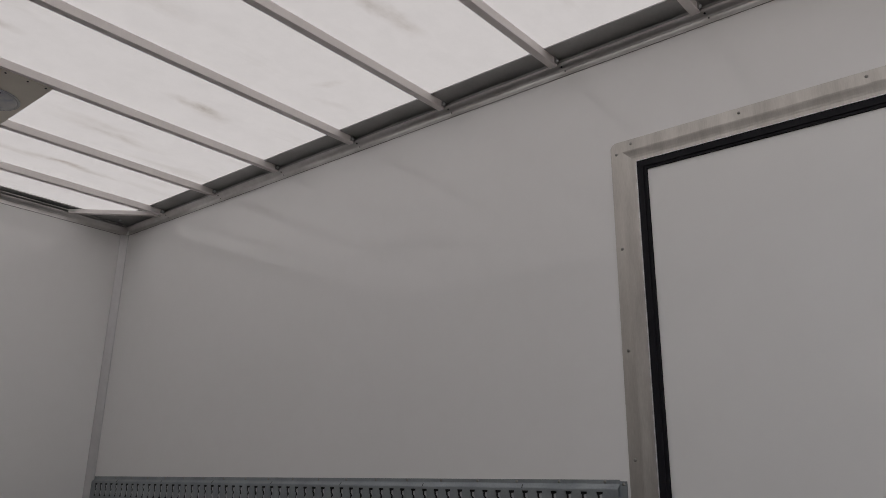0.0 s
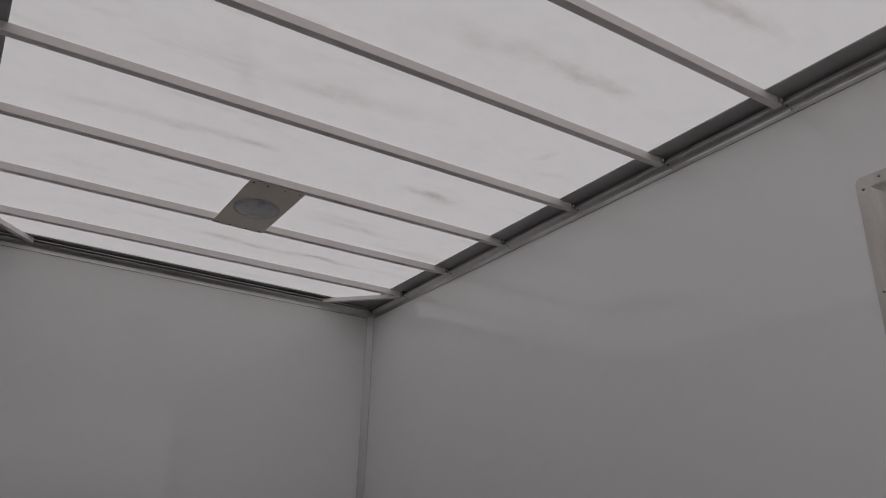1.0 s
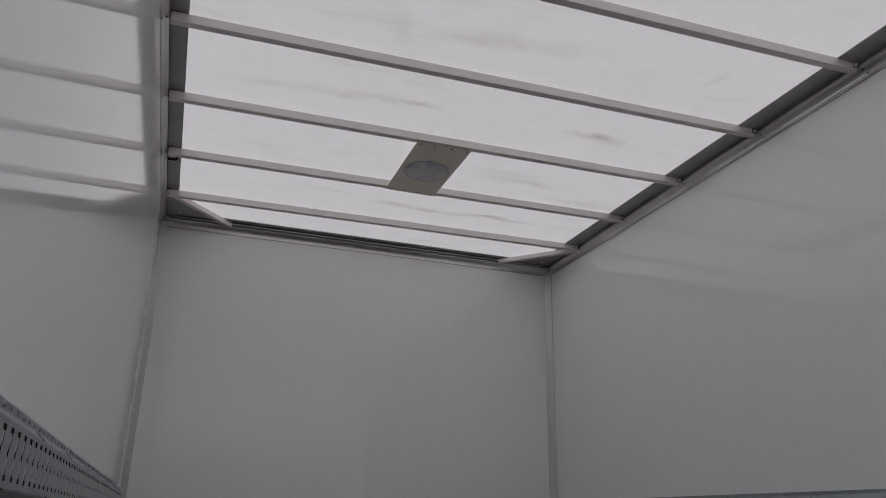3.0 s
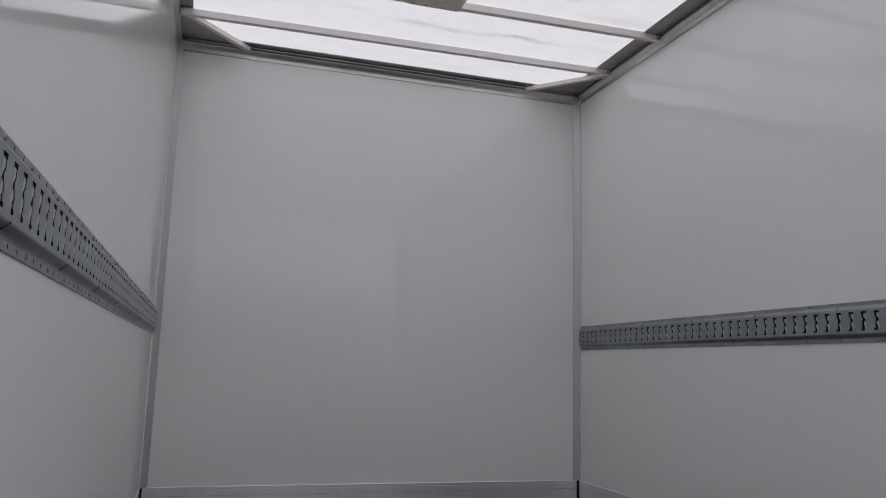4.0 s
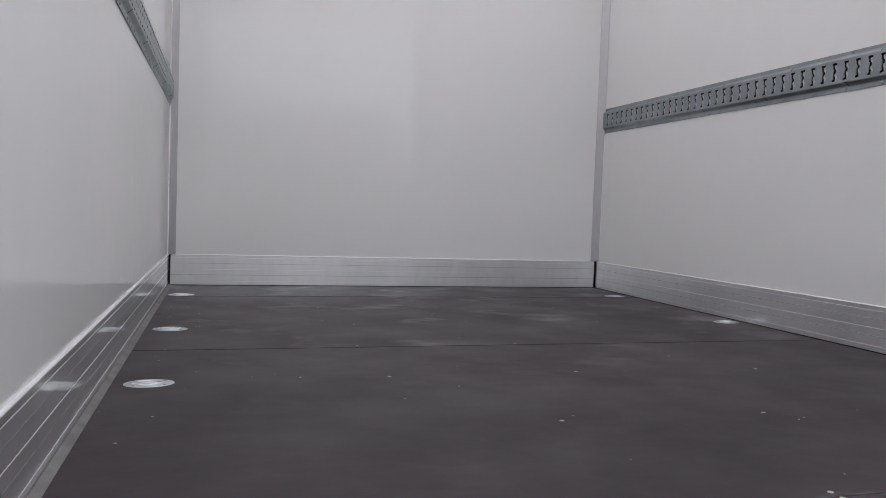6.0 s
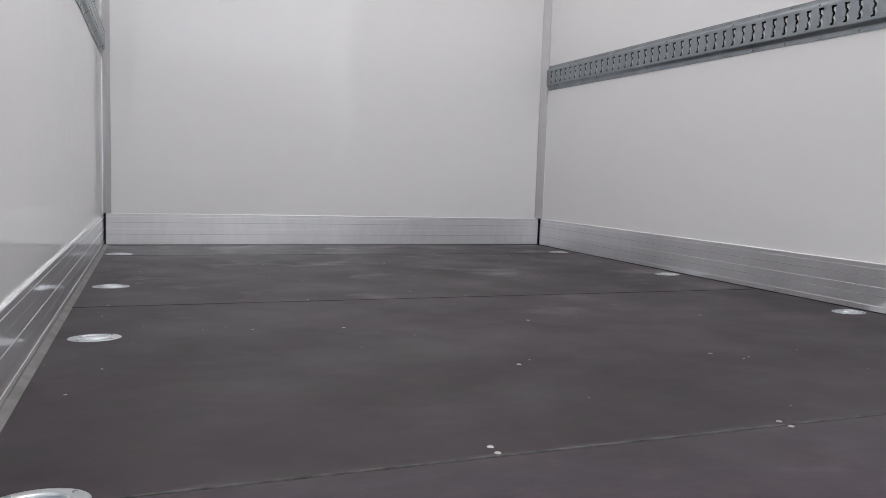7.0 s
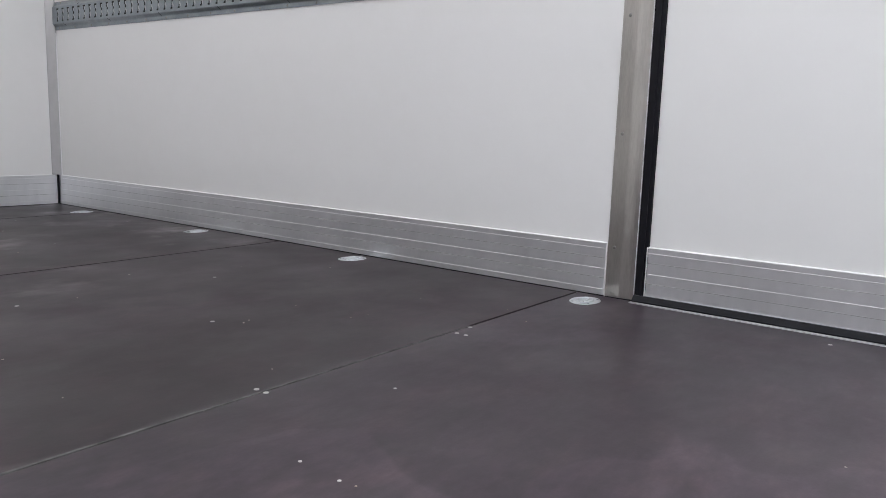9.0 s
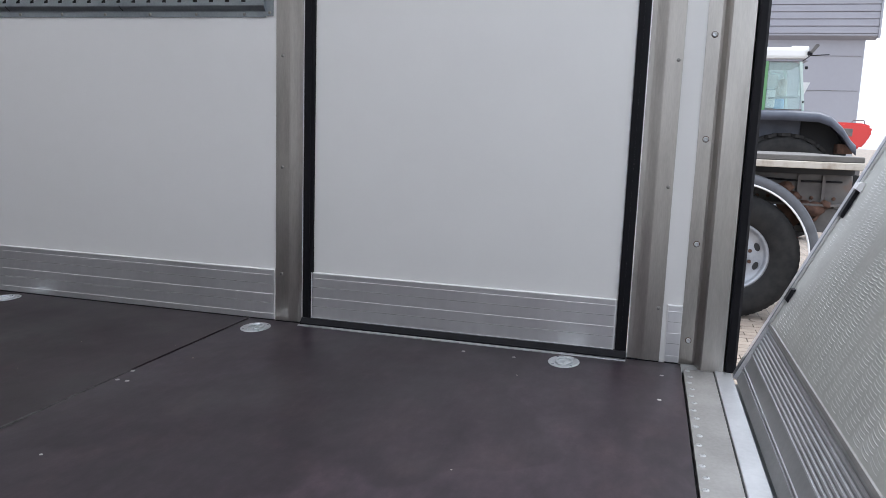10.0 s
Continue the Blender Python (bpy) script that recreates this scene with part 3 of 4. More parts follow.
def roof_bow():
    b = thing("roof_bow", "light grey painted steel roof bow spanning the body", "roof bow", "roof bows")
    prof = [(-0.0140, 0.0012), (-0.0128, 0.0), (0.0128, 0.0), (0.0140, 0.0012), (0.0140, 0.031), (-0.0140, 0.031)]
    half = W / 2
    part("bar", add_prism(bmesh.new(), prof, 0.026 - half, half - 0.026, lambda u, v, t: (t, u, v)), M_BOW, b)
    for sg in (-1, 1):
        # upright tab that bolts the bow to the channel on the door side
        x = sg * (half - 0.034)
        if sg > 0:
            part("tab", box(x - 0.010, x + 0.010, -0.0175, -0.0142, 0.006, 0.029, 0.0008), M_FLANGE, b, "small steel tab")
            part("bolt", lathe(bmesh.new(), [(0.0058, 0), (0.0058, 0.004), (0.003, 0.0062)], 8, Matrix.Translation((x, -0.0175, 0.017)) @ Matrix.Rotation(math.pi / 2, 4, "X")), M_ZINC, b, "small zinc bolt")
        for dx, dz, dy, r in ((0.0215, -0.0005, -0.024, 0.0036), (0.0060, -0.0135, -0.031, 0.0028)):
            part("rivet", lathe(bmesh.new(), [(r, 0), (r * 0.8, 0.0016), (r * 0.3, 0.0022)], 8,
                                Matrix.Translation((sg * (half - dx * 0.72), dy, dz)) @ Matrix.Rotation(-sg * math.pi * 0.75, 4, "Y")), M_DARK, b, "dark rivet in the trim")
    return b


bow = roof_bow()
bow.matrix_basis = pose(W / 2, BOWS[0], BOW_Z - 0.0085, 0, -0.18, -0.95)
for y in BOWS[1:]:
    copy_thing(bow, pose(W / 2, y, BOW_Z - 0.0085, 0, -0.18, -0.95))


def gusset(side):
    g = thing("corner_brace", "light grey diagonal steel brace in the roof corner", "brace", "roof corner braces")
    x0 = W - 0.03 if side > 0 else 0.03
    a, b = Vector((x0, -0.375, BOW_Z - 0.003)), Vector((x0 - side * 0.315, -0.03, BOW_Z - 0.003))
    d = (b - a).normalized()
    n = Vector((-d.y, d.x, 0))
    prof = [(-0.012, 0.0), (0.012, 0.0), (0.012, 0.022), (-0.012, 0.022)]
    part("bar", add_prism(bmesh.new(), prof, 0, (b - a).length, lambda u, v, t: a + d * t + n * u + Vector((0, 0, v))), M_BOW, g)
    # corner plate above the brace
    bm = bmesh.new()
    z = BOW_Z + 0.020
    lo = [bm.verts.new(p) for p in ((x0 + side * 0.02, -0.34, z), (x0 + side * 0.02, -0.012, z), (x0 - side * 0.3, -0.012, z))]
    hi = [bm.verts.new((v.co.x, v.co.y, z + 0.003)) for v in lo]
    bm.faces.new(lo)
    bm.faces.new(hi[::-1])
    for i in range(3):
        bm.faces.new((lo[i], lo[(i + 1) % 3], hi[(i + 1) % 3], hi[i]))
    bmesh.ops.recalc_face_normals(bm, faces=bm.faces[:])
    part("corner_plate", bm, M_FLANGE, g, "dull steel corner plate")
    part("bolt", lathe(bmesh.new(), [(0.008, 0), (0.008, 0.004), (0.004, 0.006)], 8,
                       Matrix.Translation((x0 - side * 0.06, -0.09, z)) @ Matrix.Rotation(math.pi, 4, "X")), M_ZINC, g, "zinc bolt")
    return g


gusset(1)
gusset(-1)

LX0, LX1, LY0, LY1 = 0.984, 1.219, -1.334, -0.836
lamp = thing("ceiling_lamp", "round frosted lamp on a beige plate under the roof bows", "ceiling lamp", at=((LX0 + LX1) / 2, (LY0 + LY1) / 2, BOW_Z - 0.0090))
hx, hy = (LX1 - LX0) / 2, (LY1 - LY0) / 2
part("plate", box(-hx, hx, -hy, hy, -0.003, 0.0005, 0.001), M_PLATE, lamp)
flip = Matrix.Translation((0, 0.0, -0.003)) @ Matrix.Rotation(math.pi, 4, "X")
part("rim", lathe(bmesh.new(), [(0.094, 0), (0.1, 0.0005), (0.1, 0.003), (0.094, 0.004), (0.09, 0.004), (0.09, 0.0)], 40, flip, False), M_LENS, lamp, "thin frosted rim", True)
dome = [(0.0905, 0.002)] + [(0.0905 * math.cos(a), 0.003 + 0.013 * math.sin(a)) for a in [i * math.pi / 2 / 8 for i in range(8)]] + [(0.001, 0.016)]
part("lens", lathe(bmesh.new(), dome, 40, flip), M_LENS, lamp, "frosted bluish lens", True)
part("core", lathe(bmesh.new(), [(0.046, 0.001), (0.046, 0.006), (0.042, 0.008), (0.02, 0.009)], 24, flip), M_LAMPCORE, lamp, "grey core behind the lens")
scr = [(-hx + 0.02, s * (hy - 0.015)) for s in (-1, 1)] + [(hx - 0.02, s * (hy - 0.015)) for s in (-1, 1)] + [(d, s * (hy - 0.015)) for s in (-1, 1) for d in (-0.04, 0.035)]
scr += [(0.082 * math.cos(a), 0.082 * math.sin(a)) for a in (0.6, 2.55, 4.75)]
for k, (sx, sy) in enumerate(scr):
    h = 0.003 if k < 8 else 0.0095
    part("screw", lathe(bmesh.new(), [(0.0042, 0), (0.0036, 0.0018), (0.001, 0.0024)], 8, Matrix.Translation((sx, sy, -h)) @ Matrix.Rotation(math.pi, 4, "X")), M_DARK, lamp, "dark screw")

# black hooked cable end in the roof channel
hook = [(0.004, 0, 0), (0.02, 0, 0), (0.034, -0.002, 0.0), (0.041, -0.004, 0.004), (0.043, -0.005, 0.012), (0.043, -0.005, 0.016)]
cable = tagged(part("cable_end", tube(bmesh.new(), hook, 0.006), M_RUBBER, smooth=True), "short black cable end sticking out of the roof channel", "cable")
cable.location = (0.021, -0.762, LIP + 0.019)

# ================= cargo rails =================
RZ0, RZ1 = 0.851, 0.983
RAIL_D = 0.016
PITCH = 0.0496
HALF = [(0.0312, 0.0100), (0.0250, 0.0096), (0.0232, 0.0036), (0.0130, 0.0036), (0.0080, 0.0042), (0.0010, 0.0050), (-0.0040, 0.0044), (-0.0110, 0.0036), (-0.0160, 0.0036), (-0.0220, 0.0036), (-0.0250, 0.0066), (-0.030, 0.0066)]
SHIFT = [-0.0005, -0.0005, 0.003, 0.0025, -0.003, -0.003, 0.003, 0.003, -0.0005, -0.0005, 0.0035, 0.0035]
LIPW = [0.0, 0.0, 0.0060, 0.0080, 0.0030, 0.0, 0.0040, 0.0085, 0.0075, 0.0060, 0.0, 0.0]


def rail_strip(a, b, where):
    """Hat section from a to b along y, with wavy slots cut through the raised face."""
    bm = bmesh.new()
    f0, f1 = RZ0 + 0.030, RZ1 - 0.026
    zc = (f0 + f1) / 2
    bands = [[(0.0, RZ0), (0.003, RZ0), (0.003, RZ0 + 0.0135), (0.0042, RZ0 + 0.017), (0.0072, RZ0 + 0.0205), (0.0125, RZ0 + 0.025), (0.0150, RZ0 + 0.0275), (RAIL_D, f0)],
             [(RAIL_D, f1), (0.0150, RZ1 - 0.0235), (0.0125, RZ1 - 0.0212), (0.0072, RZ1 - 0.0172), (0.0042, RZ1 - 0.0140), (0.003, RZ1 - 0.011), (0.003, RZ1), (0.0, RZ1)]]
    for band in bands:
        pa = [bm.verts.new(where(u, v, a)) for u, v in band]
        pb = [bm.verts.new(where(u, v, b)) for u, v in band]
        for i in range(len(band) - 1):
            bm.faces.new((pa[i], pa[i + 1], pb[i + 1], pb[i]))
    for end in (a, b):
        bm.faces.new([bm.verts.new(where(u, v, end)) for band in bands for u, v in band])
    length = abs(b - a)
    sgn = 1 if b > a else -1
    lead = 0.0268
    n = int((length - lead - 0.004) // PITCH)
    half = PITCH / 2
    k = len(HALF)
    for i in range(n):
        c = a + sgn * (lead + (i + 0.5) * PITCH)
        # front edge, rear edge, and the outer line of the lip rolled in along the rear edge, coloured pale as if lit
        front = [bm.verts.new(where(RAIL_D, zc + v, c + s + h)) for (v, h), s in zip(HALF, SHIFT)]
        rear = [bm.verts.new(where(RAIL_D + (0.0007 if w else 0), zc + v, c + s - h)) for (v, h), s, w in zip(HALF, SHIFT, LIPW)]
        lip = [bm.verts.new(where(RAIL_D, zc + v, c + s - h - w)) if w else r for (v, h), s, w, r in zip(HALF, SHIFT, LIPW, rear)]
        hole = front + rear[::-1]
        deep = [bm.verts.new(where(RAIL_D - 0.0025, zc + v, c + u)) for u, v in [(s + h, v) for (v, h), s in zip(HALF, SHIFT)] + [(s - h, v) for (v, h), s in zip(HALF[::-1], SHIFT[::-1])]]
        # slot walls get the dark material: shade inside the slots set by colour
        for j in range(2 * k):
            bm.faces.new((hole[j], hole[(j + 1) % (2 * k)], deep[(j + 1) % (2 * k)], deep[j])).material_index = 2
        for j in range(k - 1):
            ring = [v for m, v in enumerate((rear[j], rear[j + 1], lip[j + 1], lip[j])) if v not in (rear[j], rear[j + 1], lip[j + 1], lip[j])[:m]]
            if len(ring) > 2:
                bm.faces.new(ring).material_index = 1
        right = [bm.verts.new(where(RAIL_D, z, c + half)) for z in (f1, f0)]
        left = [bm.verts.new(where(RAIL_D, z, c - half)) for z in (f0, f1)]
        bm.faces.new([right[0]] + front + [right[1]])
        bm.faces.new([left[0]] + lip[::-1] + [left[1]])
        bm.faces.new((left[1], lip[0], front[0], right[0]))
        bm.faces.new((right[1], front[-1], lip[-1], left[0]))
    e = a + sgn * (lead + n * PITCH)
    for p, q in ((a, a + sgn * lead), (e, b)):
        bm.faces.new([bm.verts.new(where(RAIL_D, z, y)) for z, y in ((f0, p), (f0, q), (f1, q), (f1, p))])
    bmesh.ops.triangulate(bm, faces=[f for f in bm.faces if len(f.verts) > 4], ngon_method="EAR_CLIP")
    return bm


RIVET = lathe(bmesh.new(), [(0.0048, 0), (0.0042, 0.0018), (0.002, 0.0030)], 10)
rivet_mesh = bpy.data.meshes.new("rivet")
RIVET.to_mesh(rivet_mesh)
RIVET.free()
rivet_mesh.materials.append(M_RIVET)


bm = box(-0.0004, 0.0004, -0.0012, 0.0012, -0.0032, 0.0032)
mark_mesh = bpy.data.meshes.new("punch_mark")
bm.to_mesh(mark_mesh)
bm.free()
mark_mesh.materials.append(M_DARK)


def cargo_rail(side, x, a, b):
    r = thing("cargo_rail", "galvanised cargo lashing rail with wavy slots riveted to the wall", "cargo rail", "cargo rails on the walls")
    where = along_y(x, side)
    rail = part("rail", rail_strip(a, b, where), M_GALV, r)
    rail.data.materials.append(M_LIPZINC)
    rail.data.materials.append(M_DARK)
    # near-black strip behind the slots stands in for the shade inside the rail
    part("backing", add_prism(bmesh.new(), [(0.0005, RZ0 + 0.02), (0.0022, RZ0 + 0.02), (0.0022, RZ1 - 0.017), (0.0005, RZ1 - 0.017)], a, b, where), M_DARK, r, "backing strip coloured dark as the shade inside the slots")
    turn = Matrix.Rotation(-side * math.pi / 2, 4, "Y")
    y = a - 0.06
    while y > b + 0.03:
        for z, off in ((RZ1 - 0.006, 0.0), (RZ0 + 0.008, 0.02)):
            share("rivet", rivet_mesh, r, Matrix.Translation((x - side * 0.003, y + off, z)) @ turn)
        for k in (1, 2) if side < 0 else ():
            for z, off in ((RZ1 - 0.006, 0.0), (RZ0 + 0.008, 0.02)):
                share("punch_mark", mark_mesh, r, Matrix.Translation((x - side * 0.003, y + off - k * PITCH, z)))
        y -= 0.149
    y = -0.275
    while y > b + 0.05:
        for z, tilt, off in ((RZ1 - 0.019, 0.5, 0), (RZ0 + 0.0235, -0.5, 0.13)):
            z0, z1 = (RZ1 - 0.015, RZ1 - 0.025) if tilt > 0 else (RZ0 + 0.0175, RZ0 + 0.0295)
            part("notch", tube(bmesh.new(), [where(0.0035, z0, y + off), where(RAIL_D, z1, y + off - 0.010 * tilt)], 0.0017, 5), M_DARK, r, "dark crease in the slope")
        y -= 0.396
    # closed foot at the rear end
    part("end_tab", box(x - side * 0.0034, x - side * 0.0005, b - 0.022, b - 0.0002, RZ0 + 0.004, RZ1 - 0.004), M_GALV, r)
    for z in (RZ1 - 0.012, RZ0 + 0.012):
        share("rivet", rivet_mesh, r, Matrix.Translation((x - side * 0.0034, b - 0.012, z)) @ turn)
    return r


rail_r = cargo_rail(1, W, -0.036, -2.972)
rail_r.rotation_euler = (radians(0.15), 0, 0)
cargo_rail(-1, 0.0, -0.036, -4.06)

# ================= lashing rings in the floor =================
def lashing_ring():
    r = thing("lashing_ring", "oval zinc plated lashing ring recessed in the floor", "lashing ring", "lashing rings in the floor")
    oval = Matrix.Diagonal((1, 0.73, 1, 1))
    part("cup", lathe(bmesh.new(), [(0.053, 0.0002), (0.052, 0.0012), (0.047, 0.0018), (0.041, 0.0014), (0.034, 0.0006), (0.001, 0.0005)], 36, oval), M_ZINC, r, "", True)
    ring = [(0.030 * math.cos(a), 0.019 * math.sin(a), 0.0022) for a in [i * 2 * math.pi / 24 for i in range(25)]]
    part("ring", tube(bmesh.new(), ring, 0.0028), M_ZINC, r, "folded lashing ring", True)
    part("hinge", box(-0.036, -0.022, -0.010, 0.010, 0.0006, 0.0045, 0.0015), M_ZINC, r)
    part("bar", box(-0.012, 0.016, -0.004, 0.004, 0.0006, 0.0036, 0.001), M_ZINC, r)
    for a in (0.7, 2.4, 3.9, 5.5):
        part("screw", lathe(bmesh.new(), [(0.0036, 0), (0.003, 0.001), (0.001, 0.0012)], 8, Matrix.Translation((0.0445 * math.cos(a), 0.0325 * math.sin(a), 0.0014))), M_GALV, r)
    return r


RINGS = [(2.145, -0.402, 0), (2.163, -1.262, 3), (2.164, -2.128, -4), (2.151, -2.992, 4), (2.150, -3.841, -3), (0.082, -0.396, 2), (0.095, -1.316, -3), (0.098, -2.062, 4), (0.098, -2.915, -2)]
first_ring = lashing_ring()
first_ring.matrix_basis = pose(*RINGS[0][:2], 0)
for x, y, turn in RINGS[1:]:
    copy_thing(first_ring, pose(x, y, 0, 0, 0, turn))

# screws of the floor panels
bm = lathe(bmesh.new(), [(0.0075, 0.0), (0.007, 0.0007), (0.003, 0.0009), (0.0025, 0.0004)], 12)
screw_mesh = bpy.data.meshes.new("floor_screw")
bm.to_mesh(screw_mesh)
bm.free()
M_SCREW = material("pale_filled_screw", (0.5, 0.49, 0.48), 0.5, 0.3)
screw_mesh.materials.append(M_SCREW)
FSCREWS = [(x, y + d) for x, y in ((0.643, -2.900), (1.130, -2.919), (1.649, -2.951)) for d in (0.012, -0.012)]
FSCREWS += [(1.71, -2.931), (0.889, -2.480), (1.348, -2.489), (1.124, -2.060), (0.636, -2.058), (1.650, -2.084), (2.126, -4.075), (1.947, -4.068), (2.140, -3.717), (2.143, -3.586)]
BIG = len(FSCREWS)
FSCREWS += [(0.629, -1.645), (1.117, -1.652), (0.104, -1.658), (0.972, -1.541), (1.099, -1.215), (0.587, -1.165), (1.612, -1.237), (0.614, -0.808), (1.102, -0.808), (1.621, -0.820), (2.121, -0.831),
            (0.128, -0.818), (1.790, -0.540), (1.018, -1.038), (0.427, -2.040), (1.289, -3.073), (0.990, -3.167), (0.984, -3.245)]
for i, (x, y) in enumerate(FSCREWS):
    s = 0.66 if i < BIG else 0.38
    share("floor_screw", screw_mesh, floor, Matrix.Translation((x, y, 0.0001)) @ Matrix.Diagonal((s, s, 1, 1)))
# small chips and crumbs lying about
bm = bmesh.new()
for i in range(70):
    x, y = random.uniform(0.03, W - 0.05), random.uniform(-3.9, -0.3)
    if i < 30:
        x = random.uniform(0.015, 0.2)
    r = random.uniform(0.0008, 0.0024)
    bmesh.ops.create_icosphere(bm, subdivisions=1, radius=r, matrix=Matrix.LocRotScale((x, y, r * 0.3), Euler((0, 0, random.uniform(0, 6))), (1.4, 1, 0.4)))
tagged(part("crumbs", bm, M_BEDEDGE), "pale crumbs and chips scattered on the dark floor", "crumbs", kind="stuff")

# ================= side door =================
door = thing("side_door", "closed white side door with an aluminium kick plate and black seal", "door", at=(W, 0, 0))
door["kind"] = ""
D0, D1, DT = -3.118, -3.958, 1.877
part("leaf", box(0.008, 0.046, D1, D0, 0.012, DT, 0.0015), M_DOOR, door)
dk = along_y(0.008, 1)
part("kick_plate", add_prism(bmesh.new(), KICK, D0 + 0.004, D1 + 0.006, dk), M_ALU, door, "ribbed aluminium kick plate")
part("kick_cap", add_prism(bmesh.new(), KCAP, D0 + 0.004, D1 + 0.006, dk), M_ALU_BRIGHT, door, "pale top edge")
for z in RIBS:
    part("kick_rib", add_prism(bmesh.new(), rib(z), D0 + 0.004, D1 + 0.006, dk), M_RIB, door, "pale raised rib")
# groove shade as thin dark strips, like on the wall plates
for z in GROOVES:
    part("kick_groove", add_prism(bmesh.new(), groove(z), D0 + 0.004, D1 + 0.006, dk), M_GROOVE, door, "dark line coloured as the shade in a groove")
for y in (D0 + 0.0025, D1 + 0.0045):
    part("kick_end", box(0.0008, 0.0075, y - 0.0014, y + 0.0014, 0.006, 0.149), M_ALU_BRIGHT, door, "pale end edge")
SL = -0.002
bm = box(-SL, 0.02, D0 + 0.0005, DOOR_F - 0.001, 0.0045, DOOR_T - 0.001)
add_box(bm, -SL, 0.02, DOOR_R + 0.001, D1 - 0.0005, 0.0045, DOOR_T - 0.001)
add_box(bm, -SL, 0.02, D1 - 0.0005, D0 + 0.0005, DT + 0.0005, DOOR_T - 0.001)
part("seal", bm, M_RUBBER, door, "black rubber seal round the leaf")
bm = box(-SL - 0.0035, -SL, D0 + 0.010, D0 + 0.0145, 0.0045, DT + 0.012)
add_box(bm, -SL - 0.0035, -SL, D1 - 0.0145, D1 - 0.010, 0.0045, DT + 0.012)
add_box(bm, -SL - 0.0035, -SL, D1 - 0.0145, D0 + 0.0145, DT + 0.0085, DT + 0.012)
part("seal_bead", bm, M_RUBBER, door)
part("bottom_seal", add_prism(bmesh.new(), [(-0.012, 0.0004), (0.016, 0.0004), (0.016, 0.005), (0.004, 0.0175), (-0.012, 0.0175)], DOOR_R + 0.001, DOOR_F - 0.001, along_y(0.0, 1)), M_RUBBER, door, "black sweep seal")
tagged(part("threshold", box(W - 0.032, W - 0.0185, DOOR_R, DOOR_F, -0.001, 0.0024, 0.001), M_ALU), "thin aluminium threshold strip under the side door", "threshold", kind=STRUCT)

# stepped stainless frame round the door
dframe = thing("door_frame", "stepped stainless steel frame riveted round the side door", "door frame", kind=STRUCT)
FW, FH = 0.081, 0.076        # width of jambs and head


def stepped(name, w, a, b, where):
    # u into the room, v from the opening outward, mitred by the ends
    prof = [(-0.04, 0), (-0.0025, 0), (-0.0025, 0.013), (-0.0014, 0.021), (0.0004, 0.029), (0.0022, 0.036), (0.003, 0.041), (0.003, w * 0.93), (0.003, w), (0.0, w), (0.0, w * 0.93), (0.0, 0.047), (-0.04, 0.047)]
    bm = bmesh.new()
    r0 = [bm.verts.new(where(u, v, a(v))) for u, v in prof]
    r1 = [bm.verts.new(where(u, v, b(v))) for u, v in prof]
    for i in range(len(prof)):
        j = (i + 1) % len(prof)
        bm.faces.new((r0[i], r0[j], r1[j], r1[i]))
    for ring in (r0, r1):
        bm.faces.new(ring[7:11])
        bm.faces.new((ring[6], ring[7], ring[10], ring[11]))
        bm.faces.new(ring[:7] + ring[11:])
    bmesh.ops.recalc_face_normals(bm, faces=bm.faces[:])
    return part(name, bm, M_STAIN, dframe)


def trim_corner(v, w):
    # rounded outer corners of the frame
    return 0.016 if v > w * 0.99 else 0.0


stepped("front_jamb", FW, lambda v: 0.0022, lambda v: DOOR_T + v * FH / FW - trim_corner(v, FW), lambda u, v, t: (W - u, DOOR_F + v, t))
stepped("rear_jamb", FW, lambda v: 0.0022, lambda v: DOOR_T + v * FH / FW - trim_corner(v, FW), lambda u, v, t: (W - u, DOOR_R - v, t))
stepped("head", FH, lambda v: DOOR_F + v * FW / FH - trim_corner(v, FH), lambda v: DOOR_R - v * FW / FH + trim_corner(v, FH), lambda u, v, t: (W - u, t, DOOR_T + v))
part("base", box(W + 0.0006, W + 0.05, DOOR_R - SET, DOOR_F + SET, -0.0195, 0.0003), M_RUBBER, dframe, "black packing under the jambs")
for s in (DOOR_R - FW, DOOR_F):
    part("foot_seal", box(W - 0.006, W + 0.0004, s + 0.001, s + FW - 0.001, 0.0004, 0.0021), M_RUBBER, dframe, "black sealant under the jamb")
for a, b, c, d in ((DOOR_F, DOOR_F + 0.002, 0.0022, DOOR_T), (DOOR_R - 0.002, DOOR_R, 0.0022, DOOR_T)):
    part("bright_edge", box(W + 0.001, W + 0.006, a, b, c, d), M_ALU_BRIGHT, dframe, "bright inner edge")
part("bright_edge", box(W + 0.001, W + 0.006, DOOR_R, DOOR_F, DOOR_T, DOOR_T + 0.002), M_ALU_BRIGHT, dframe, "bright inner edge")
turn = Matrix.Rotation(-math.pi / 2, 4, "Y")
jz = [0.138, 0.440, 0.742, 1.027, 1.331, 1.637, 1.945]
for y in (DOOR_F + 0.062, DOOR_R - 0.070):
    for z in jz:
        share("rivet", rivet_mesh, dframe, Matrix.Translation((W - 0.003, y, z)) @ turn)
for y in (-3.074, -3.405, -3.73, -4.02):
    share("rivet", rivet_mesh, dframe, Matrix.Translation((W - 0.003, y, DOOR_T + 0.061)) @ turn)
bm = lathe(bmesh.new(), [(0.0062, 0.0012), (0.006, 0.0035), (0.0045, 0.0048), (0.0028, 0.0046), (0.0024, 0.0030), (0.0005, 0.0028)], 14)
bolt_mesh = bpy.data.meshes.new("bolt")
bm.to_mesh(bolt_mesh)
bm.free()
bolt_mesh.materials.append(M_ZINC)
bm = lathe(bmesh.new(), [(0.0078, 0), (0.0076, 0.0010), (0.0062, 0.0013)], 14)
